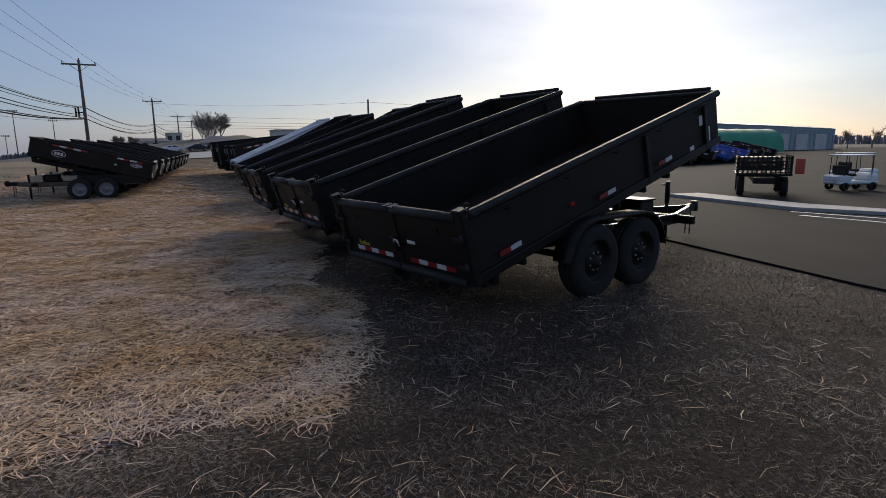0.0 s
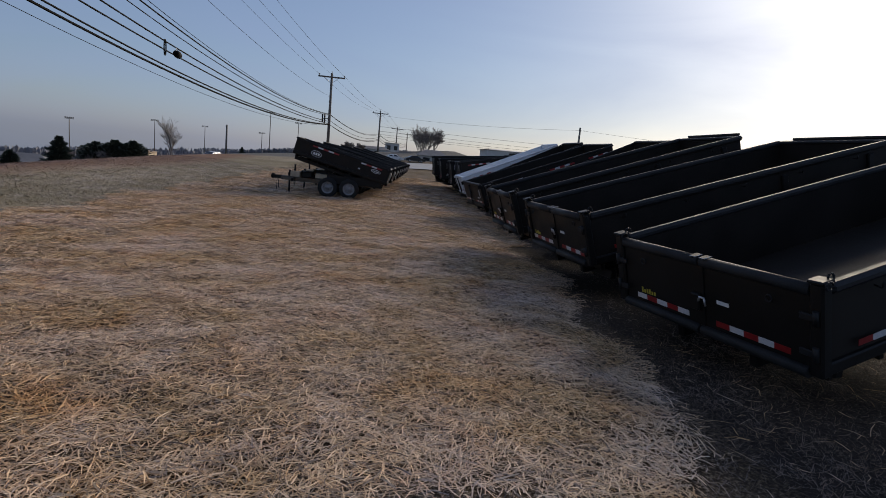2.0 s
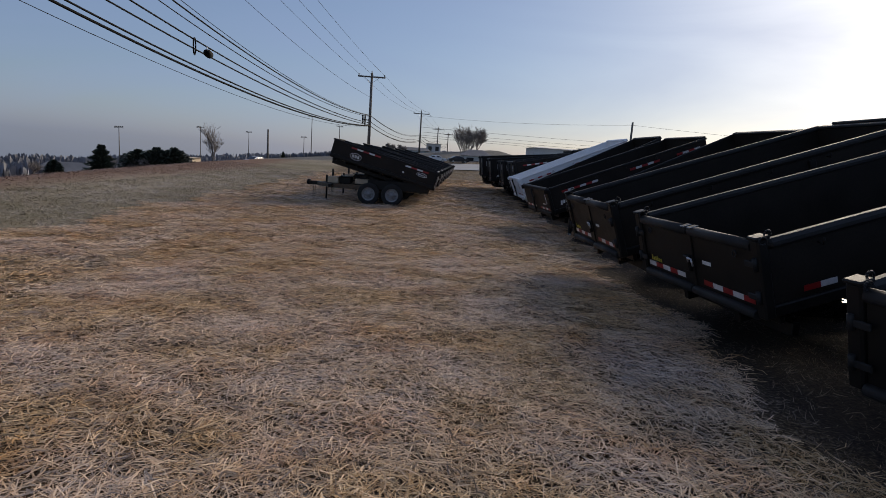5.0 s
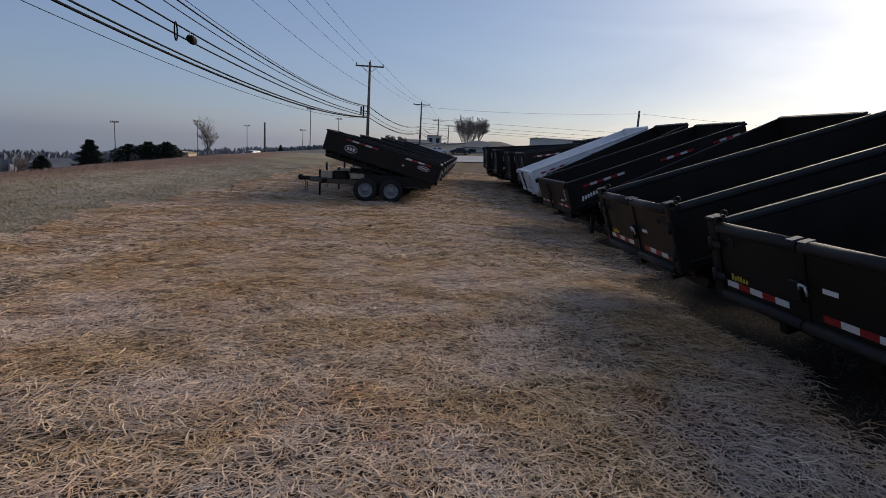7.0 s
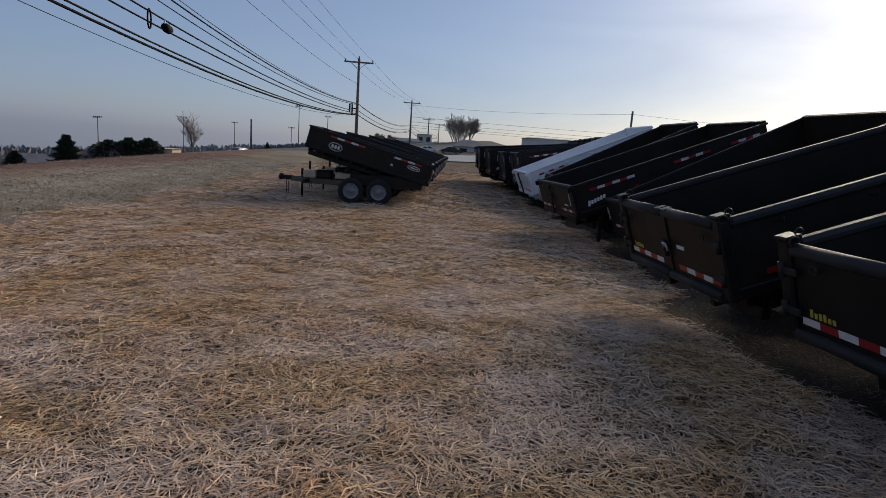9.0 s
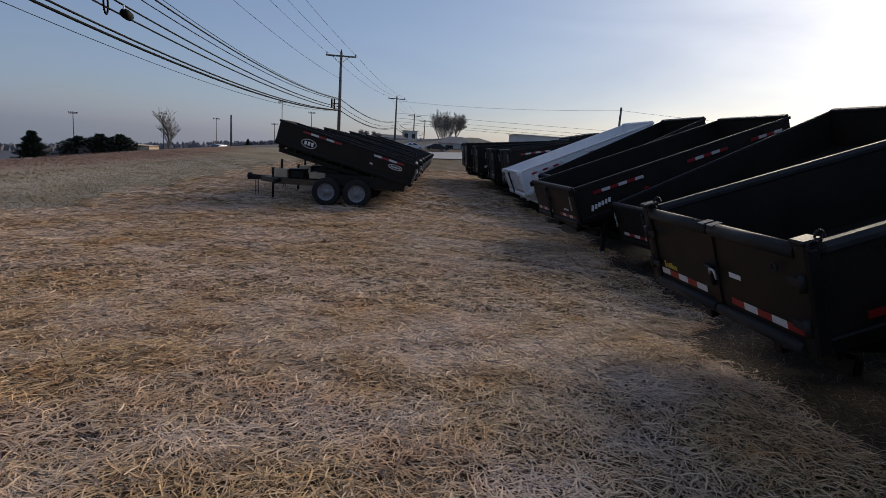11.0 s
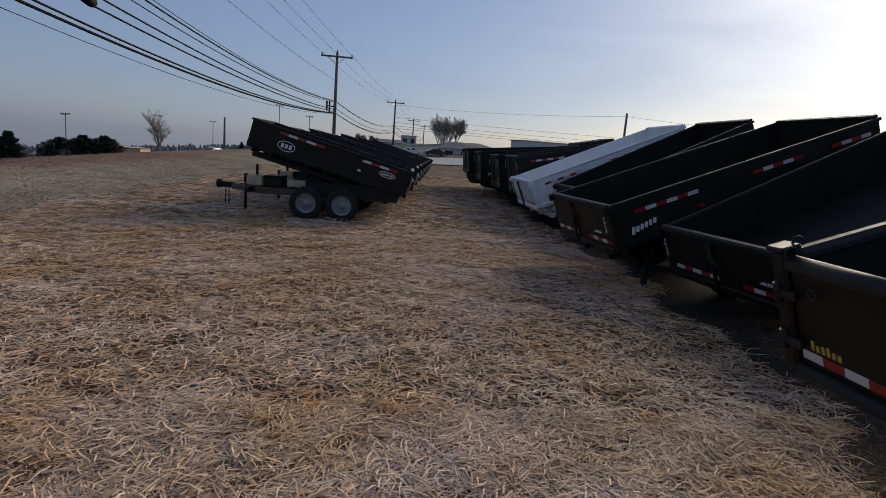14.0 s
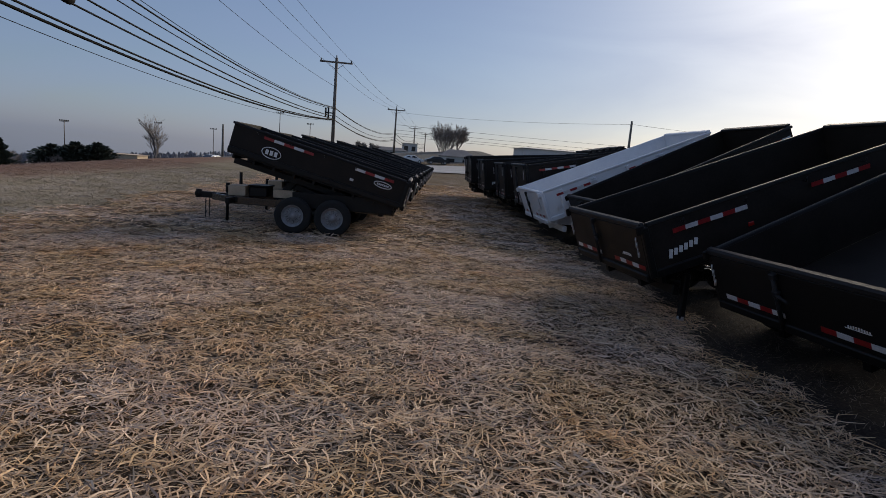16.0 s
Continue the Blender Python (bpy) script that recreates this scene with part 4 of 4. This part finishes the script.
# ---- stadium light masts ----
for x, y, z0, z1 in ((-51.8, 140, -4.7, 4.5), (-49.3, 170, -4.5, 4.8), (-26.6, 140, -1.8, 8.8), (-21.5, 150, -0.6, 7.4), (-33.0, 165, -2.6, 4.4), (-60, 120, -5.5, 3.0)):
    P = thing("light_mast", at(x, y, z0), "tall slim floodlight mast in the far haze", "light mast", "floodlight masts")
    bm = B()
    rod(bm, (0, 0, 0), (0, 0, z1 - z0), 0.11, 8, 0.07)
    part("mast", bm, WOODPOLE, P)
    bm = B()
    box(bm, 0, 0, z1 - z0 - 0.1, 1.7, 0.10, 0.08, 0)
    part("crossarm", bm, WOODPOLE, P)
    for i in range(5):
        bm = B()
        box(bm, -0.7 + 0.35 * i, 0, z1 - z0 + 0.1, 0.2, 0.2, 0.22, 0.03)
        part("floodlight", bm, RAILM, P)


# ---- far buildings ----
def house(x, y, z, w, d, h, roof_h, yaw, wall, roof, label, nwin=3, category="house"):
    Hh = thing("house" if category == "house" else "shed", M(at(x, y, z), Matrix.Rotation(radians(yaw), 4, 'Z')), label, category)
    bm = B()
    box(bm, 0, 0, h / 2, w, d, h, 0)
    part("wall", bm, wall, Hh)
    bm = B()
    o = 0.25
    pr = [(-w / 2 - o, -d / 2 - o, h), (w / 2 + o, -d / 2 - o, h), (w / 2 + o, d / 2 + o, h), (-w / 2 - o, d / 2 + o, h), (-w / 2 + d * 0.25, 0, h + roof_h), (w / 2 - d * 0.25, 0, h + roof_h)]
    v = [bm.verts.new(p) for p in pr]
    for f in ((0, 1, 5, 4), (1, 2, 5), (2, 3, 4, 5), (3, 0, 4), (3, 2, 1, 0)):
        bm.faces.new([v[i] for i in f])
    part("roof", bm, roof, Hh)
    for i in range(nwin):
        bm = B()
        box(bm, -w / 2 + w * (i + 0.5) / nwin, -d / 2 - 0.02, h * 0.55, min(0.9, w / nwin * 0.5), 0.06, h * 0.4, 0.01)
        part("window", bm, GLASS, Hh, "dark window")
    return Hh


house(-35.0, 60.0, -3.4, 5.0, 4.0, 1.2, 0.95, 20, HOUSEWALL, ROOFING, "low pale house with grey roof beyond the road")
house(-42.0, 57.0, -3.6, 5.0, 4.0, 1.2, 0.9, 10, HOUSEWALL, ROOFING, "low pale house with grey roof beyond the road")
house(-34.0, 85.0, -3.0, 3.2, 3.0, 2.2, 0.08, 0, CARDBOARD, CARDBOARD, "plain tan block building beyond the road", 0, "building")
house(3.6, 64.0, 1.2, 2.9, 3.0, 0.8, 0.65, 0, HOUSEWALL, ROOFING, "small pale hut with hipped grey roof", 2)
house(0.8, 112.0, 2.0, 2.6, 2.0, 2.0, 0.05, 0, HOUSEWALL, ROOFING, "white box building by the far poles", 2, "building")
house(-3.0, 105.0, 1.4, 6.0, 3.0, 1.1, 0.5, 5, HOUSEWALL, ROOFING, "low far shop with grey roof", 4, "building")
house(11.5, 62.0, 0.0, 5.4, 4.0, 3.2, 0.15, 0, HOUSEWALL, HOUSEWALL, "long white flat building behind the trailers", 0, "building")
house(24.0, 72.0, 0.0, 7.0, 4.0, 3.2, 0.9, 0, HOUSEWALL, ROOFING, "pale shed with low grey roof", 0, "building")

W1 = thing("warehouse", at(85.5, 66.0, 0), "long blue-grey metal warehouse across the yard", "warehouse")
bm = B()
v = [bm.verts.new(p) for p in ((-17, -6, 0), (16, -6, 0), (16, 6, 0), (-17, 6, 0), (-17, -6, 4.25), (16, -6, 3.45), (16, 6, 3.45), (-17, 6, 4.25), (-17, 0, 4.9), (16, 0, 4.1))]
for f in ((0, 1, 5, 4), (1, 2, 6, 9, 5), (2, 3, 7, 6), (3, 0, 4, 8, 7)):
    bm.faces.new([v[i] for i in f])
part("wall", bm, SIDING, W1)
bm = B()
v = [bm.verts.new(p) for p in ((-17.2, -6.2, 4.27), (16.2, -6.2, 3.47), (16.2, 0, 4.14), (-17.2, 0, 4.94), (16.2, 6.2, 3.47), (-17.2, 6.2, 4.27))]
bm.faces.new([v[i] for i in (0, 1, 2, 3)])
bm.faces.new([v[i] for i in (3, 2, 4, 5)])
part("roof", bm, SIDING, W1)
for i in range(32):
    bm = B()
    box(bm, -16.5 + i * 1.03, -6.03, 1.9 - 0.012 * i, 0.08, 0.06, 3.7 - 0.024 * i, 0)
    part("siding_rib", bm, SIDING, W1)
for i in range(3):
    bm = B()
    box(bm, 2 + 5 * i, -6.05, 1.3, 3.0, 0.08, 2.6, 0)
    part("roller_door", bm, HOUSEWALL, W1, "pale roller door")

C1 = thing("canopy_tent", at(60.0, 50.0, 0), "long green hooped tarpaulin cover in the yard", "canopy")
bm = B()
rings = []
for i in range(13):
    rings.append([bm.verts.new((-9 + 1.5 * i, 2.5 * math.cos(a), 0.2 + 2.9 * math.sin(a) ** 0.7 * (1 - 0.03 * (i % 2)))) for a in np.linspace(math.pi, 0.0, 9)])
for p, q in zip(rings, rings[1:]):
    for i in range(8):
        bm.faces.new((p[i], p[i + 1], q[i + 1], q[i])).smooth = True
part("cover", bm, GREEN, C1)


# ---- vehicles ----
def sedan(x, y, z, yaw, paint, label, scale=1.0):
    C = thing("car", M(at(x, y, z), Matrix.Rotation(radians(yaw), 4, 'Z'), Matrix.Scale(scale, 4)), label, "car")
    prof = [(-2.2, 0.35), (-2.25, 0.62), (-2.1, 0.86), (-1.55, 0.95), (-0.75, 1.38), (0.45, 1.42), (1.15, 0.98), (2.0, 0.82), (2.25, 0.6), (2.2, 0.32)]
    bm = B()
    rows = []
    for yy, k in ((-0.86, 0.96), (-0.80, 1.0), (0.80, 1.0), (0.86, 0.96)):
        rows.append([bm.verts.new((px, yy * (0.80 if pz > 1.0 else 1.0), 0.3 + (pz - 0.3) * k)) for px, pz in prof])
    for p, q in zip(rows, rows[1:]):
        for i in range(len(prof) - 1):
            bm.faces.new((p[i], p[i + 1], q[i + 1], q[i])).smooth = True
    bm.faces.new(rows[0])
    bm.faces.new(rows[-1][::-1])
    part("body", bm, paint, C)
    for s in (-1, 1):
        for a, b, c, d in ((-1.35, -0.72, -0.72, -0.2), (-0.1, -0.1, 0.42, 0.95)):
            bm = B()
            v = [bm.verts.new((px, s * (0.87 if pz < 1.1 else 0.70), pz)) for px, pz in ((a, 0.99), (d, 0.99), (c, 1.33), (b, 1.33))]
            bm.faces.new(v)
            w = [bm.verts.new(vv.co + Vector((0, s * 0.012, 0))) for vv in v]
            bm.faces.new(w)
            part("side_window", bm, GLASS, C, "dark glass")
    for sgn, pr in ((1, ((0.50, 1.40), (1.12, 1.02))), (-1, ((-0.80, 1.37), (-1.5, 0.98)))):
        bm = B()
        (a, za), (b, zb) = pr
        v = [bm.verts.new((px + sgn * 0.015, yy, pz + 0.012)) for px, yy, pz in ((a, -0.6, za), (a, 0.6, za), (b, 0.7, zb), (b, -0.7, zb))]
        bm.faces.new(v)
        part("windscreen", bm, GLASS, C, "dark glass")
    for px in (-1.35, 1.35):
        for s in (-1, 1):
            bm = B()
            lathe(bm, [(0.19, -0.1), (0.30, -0.1), (0.32, 0), (0.30, 0.1), (0.19, 0.1)], 20, m=at(px, s * 0.78, 0.32))
            w = part("wheel", bm, RUBBER, C)
            bm = B()
            lathe(bm, [(0.19, s * 0.09), (0.08, s * 0.06), (0.001, s * 0.08)], 16, m=at(px, s * 0.78, 0.32))
            part("rim", bm, STEEL, w, "steel rim")
    return C


sedan(-26.2, 92.0, lift(-26.2, 92.0) + 0.1, 65, CARWHITE, "white car far off on the main road", 0.95)
sedan(1.5, 60.0, lift(1.5, 60), 10, CARBLACK, "dark car parked beyond the crossing road", 0.45)
sedan(-0.6, 61.0, lift(-0.6, 61), 10, CARWHITE, "pale car parked beyond the crossing road", 0.45)

PK = thing("stake_truck", M(at(14.3, 12.6, 0.03), Matrix.Rotation(radians(38), 4, 'Z'), Matrix.Scale(0.68, 4)), "black stake-bed truck parked in the yard, seen from behind", "truck")
bm = B()
box(bm, 0, 0, 0.95, 2.6, 2.1, 0.12, 0.02)
part("deck", bm, BLACK, PK)
for s in (-1, 1):
    for k in range(4):
        bm = B()
        box(bm, 0, s * 1.02, 1.12 + 0.17 * k, 2.6, 0.03, 0.08, 0)
        part("stake_rail", bm, BLACK, PK)
    for k in range(5):
        bm = B()
        box(bm, -1.25 + 0.62 * k, s * 1.0, 1.35, 0.06, 0.05, 0.75, 0)
        part("stake", bm, BLACK, PK)
for k in range(12):
    bm = B()
    box(bm, -1.30, -0.95 + 0.173 * k, 1.35, 0.03, 0.06, 0.72, 0)
    part("tail_slat", bm, BLACK, PK)
for k in range(5):
    bm = B()
    box(bm, -1.32, 0, 1.05 + 0.15 * k, 0.03, 2.0, 0.05, 0)
    part("tail_rail", bm, BLACK, PK)
bm = B()
box(bm, 2.2, 0, 1.15, 1.7, 1.9, 0.9, 0.15)
part("cab", bm, BLACK, PK)
bm = B()
box(bm, -1.36, -1.28, 1.30, 0.06, 0.34, 0.62, 0.02)
part("tail_panel", bm, ORANGE, PK, "orange-red tail panel")
bm = B()
box(bm, 0.3, 0, 0.72, 4.4, 0.8, 0.25, 0.02)
part("chassis", bm, BLACK, PK)
for px in (-0.6, 2.3):
    for s in (-1, 1):
        bm = B()
        lathe(bm, [(0.2, -0.14), (0.38, -0.14), (0.42, -0.08), (0.42, 0.08), (0.38, 0.14), (0.2, 0.14), (0.18, 0)], 20, m=at(px, s * 0.82, 0.42))
        part("wheel", bm, RUBBER, PK)


def golf_cart(x, y, yaw):
    G = thing("golf_cart", M(at(x, y, 0.03), Matrix.Rotation(radians(yaw), 4, 'Z'), Matrix.Scale(0.62, 4)), "white golf cart with flat roof parked in the yard", "golf cart", "golf carts in the yard")
    bm = B()
    box(bm, 0, 0, 0.42, 2.3, 1.1, 0.18, 0.06)
    box(bm, 0.85, 0, 0.66, 0.6, 1.1, 0.45, 0.12)
    box(bm, -0.75, 0, 0.62, 0.8, 1.1, 0.35, 0.08)
    part("body", bm, CARWHITE, G)
    bm = B()
    box(bm, -0.35, 0, 0.82, 0.5, 1.05, 0.14, 0.05)
    box(bm, -0.62, 0, 1.08, 0.12, 1.05, 0.45, 0.05)
    part("seat", bm, RUBBER, G, "dark padded bench")
    bm = B()
    box(bm, -0.05, 0, 1.80, 1.7, 1.15, 0.07, 0.03)
    part("roof", bm, CARWHITE, G)
    for px, py in ((0.72, -0.5), (0.72, 0.5), (-0.8, -0.5), (-0.8, 0.5)):
        bm = B()
        rod(bm, (px, py, 0.6), (px * 0.95, py, 1.78), 0.022, 8)
        part("roof_post", bm, RAILM, G)
    for px in (-0.75, 0.8):
        for s in (-1, 1):
            bm = B()
            lathe(bm, [(0.10, -0.09), (0.20, -0.09), (0.23, 0), (0.20, 0.09), (0.10, 0.09), (0.05, 0)], 16, m=at(px, s * 0.5, 0.23))
            part("wheel", bm, RUBBER, G)


golf_cart(18.0, 12.1, -20)
golf_cart(21.0, 13.6, -24)
for k in range(3):
    slab("painted_line", [(11.6 + 0.9 * k, 3.0), (11.7 + 0.9 * k, 3.0), (10.5 + 0.5 * k, 9.0 + 0.5 * k), (10.42 + 0.5 * k, 9.0 + 0.5 * k)], 0.028, 0.036, WHITEDECAL, "thin white line painted on the asphalt", "painted line")
for i, (x, y, pt, lb) in enumerate(((31.0, 29.0, BLACK, "black"), (33.4, 29.4, BLACK, "black"), (35.8, 29.8, CARBLUE, "blue"), (38.0, 30.2, CARBLUE, "blue"), (40.4, 30.6, BLACK, "black"), (42.6, 31.0, BLACK, "black"))):
    dump_trailer(x, y, 120, 14, 3.2, 1.7, 0.85, H=0.5, paint=pt, style="cam", R=0.3, label=lb + " dump trailer parked in the far yard row", group="trailers parked across the yard")

# dark machinery deck stacked behind the white trailer
DK = thing("ramp_deck", M(at(5.6, 33.5, 2.40), Matrix.Rotation(radians(-12), 4, 'Y')), "black slatted ramp deck standing above the far trailers", "ramp deck")
bm = B()
box(bm, 0, 0, 0.0, 1.5, 1.6, 0.10, 0.02)
part("deck", bm, BLACK, DK)
bm = B()
box(bm, 0.3, 0, -1.2, 0.3, 1.3, 2.4, 0.03)
part("stand", bm, BLACK, DK)
for i in range(6):
    bm = B()
    box(bm, -0.62 + 0.25 * i, 0, 0.09, 0.10, 1.6, 0.08, 0.01)
    part("slat", bm, BLACK, DK)


# ---- straw and grass ----
def strands(name, count, place, length, width, height, mat, label, seed, flat=0.11):
    """Bent thin ribbons lying in tangles; place(rng, n) gives n points."""
    rng = np.random.default_rng(seed)
    p = place(rng, count)
    n = len(p)
    ang = 3.1 * np.sin(p[:, 0] * 1.7 + 1.3 * np.sin(p[:, 1] * 1.1)) + 2.3 * np.cos(p[:, 1] * 1.9 + p[:, 0] * 0.6) + rng.normal(0, 1.25, n)
    ln = length * rng.uniform(0.45, 1.5, n)
    el = rng.normal(0.03, flat, n)
    d = np.stack([np.cos(ang) * np.cos(el), np.sin(ang) * np.cos(el), np.sin(el)], 1)
    side = np.stack([-np.sin(ang), np.cos(ang), rng.normal(0, 0.35, n)], 1)
    side /= np.linalg.norm(side, axis=1)[:, None]
    w = (width * rng.uniform(0.6, 1.4, n))[:, None]
    tuft = 0.5 + 0.5 * np.sin(p[:, 0] * 5.3 + 2 * np.sin(p[:, 1] * 3.1)) * np.cos(p[:, 1] * 4.7 + np.sin(p[:, 0] * 2.9))
    base = p.copy()
    base[:, 2] += height * rng.uniform(0.0, 1.0, n) * (0.35 + 0.9 * tuft)
    bend = rng.normal(0, 0.075, (n, 1)) * side * ln[:, None] + np.stack([np.zeros(n), np.zeros(n), rng.uniform(-0.03, 0.07, n) * ln], 1)
    a, c = base - d * ln[:, None] * 0.5, base + d * ln[:, None] * 0.5
    b = base + bend
    for q in (a, b, c):
        q[:, 2] = np.maximum(q[:, 2], p[:, 2] + 0.002)
    v = np.empty((n, 6, 3))
    v[:, 0], v[:, 1], v[:, 2], v[:, 3], v[:, 4], v[:, 5] = a - side * w * 0.4, a + side * w * 0.4, b - side * w * 0.5, b + side * w * 0.5, c - side * w * 0.2, c + side * w * 0.2
    idx = np.arange(n)[:, None] * 6
    f = np.concatenate([idx + np.array([[0, 1, 3, 2]]), idx + np.array([[2, 3, 5, 4]])], 1).reshape(-1, 4)
    me = bpy.data.meshes.new(name)
    me.vertices.add(n * 6)
    me.vertices.foreach_set("co", v.reshape(-1))
    me.loops.add(f.size)
    me.loops.foreach_set("vertex_index", f.reshape(-1).astype(np.int32))
    me.polygons.add(len(f))
    me.polygons.foreach_set("loop_start", (np.arange(len(f)) * 4).astype(np.int32))
    me.update(calc_edges=True)
    me.materials.append(mat)
    return tagged(new(name, me), label, "grass", kind="stuff")


def right_edge(y):
    return np.interp(y, (4.5, 6.3, 8.2, 9.5, 13.0, 14.0, 15.5, 18.0, 44.0), (-0.85, -0.4, -0.2, 0.1, 0.25, 0.45, 0.8, 1.0, 2.5))


def area(x0, x1, y0, y1, keep):
    def place(rng, n):
        q = np.stack([rng.uniform(x0, x1, n), rng.uniform(y0, y1, n)], 1)
        q = q[keep(q[:, 0], q[:, 1], rng)]
        z = np.array([lift(a, b) for a, b in q])
        return np.column_stack([q, z])
    return place


def on_straw(x, y, rng):
    wob = 0.35 * np.sin(x * 2.1 + y * 1.3) + 0.25 * np.sin(y * 3.7 - x * 1.1) + rng.normal(0, 0.12, len(x))
    return (x < right_edge(y) + 0.5 * wob) & (y > 4.55 + 0.25 * (x + 2.5) * 0.6 + 0.6 * wob) & (x > -8.9 + 0.8 * wob)


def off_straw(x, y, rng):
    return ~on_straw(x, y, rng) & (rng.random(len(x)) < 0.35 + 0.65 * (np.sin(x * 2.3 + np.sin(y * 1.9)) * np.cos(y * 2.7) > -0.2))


strands("straw", 200000, area(-6.5, 1.2, 4.0, 14.0, on_straw), 0.115, 0.0062, 0.065, STRAW, "tangled frosted dry straw covering the ground", 1)
strands("straw", 140000, area(-9.5, 1.6, 12.5, 22.0, on_straw), 0.125, 0.0088, 0.065, LOWFROSTSTRAW, "tangled frosted dry straw covering the ground", 2)
strands("straw", 52000, area(-9.5, -5.5, 4.0, 13.5, on_straw), 0.12, 0.0070, 0.055, STRAW, "tangled frosted dry straw covering the ground", 3)
strands("straw", 85000, area(-9.5, 3.0, 21.0, 44.0, on_straw), 0.20, 0.017, 0.06, STRAW, "tangled frosted dry straw covering the ground", 4)
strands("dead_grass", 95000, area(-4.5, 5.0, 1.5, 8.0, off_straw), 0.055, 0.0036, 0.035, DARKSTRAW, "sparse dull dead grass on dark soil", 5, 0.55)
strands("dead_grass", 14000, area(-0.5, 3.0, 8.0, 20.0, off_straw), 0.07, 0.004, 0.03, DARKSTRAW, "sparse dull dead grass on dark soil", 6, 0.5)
strands("stray_straw", 1500, area(-4.0, 3.0, 3.0, 8.0, off_straw), 0.14, 0.005, 0.03, STRAW, "stray straw stalks on the dark soil", 8)
strands("field_grass", 50000, area(-13.2, -8.3, 6.0, 45.0, lambda x, y, rng: ~on_straw(x, y, rng)), 0.10, 0.010, 0.03, FIELDGRASS, "short dull mown grass of the field", 7, 0.5)
strands("bank_grass", 26000, area(-18.0, -12.6, 6.0, 48.0, lambda x, y, rng: rng.random(len(x)) < np.clip((-12.4 - x) / 1.8, 0, 1)), 0.11, 0.012, 0.03, CRESTGRASS, "reddish brown dead grass along the bank crest", 9, 0.5)
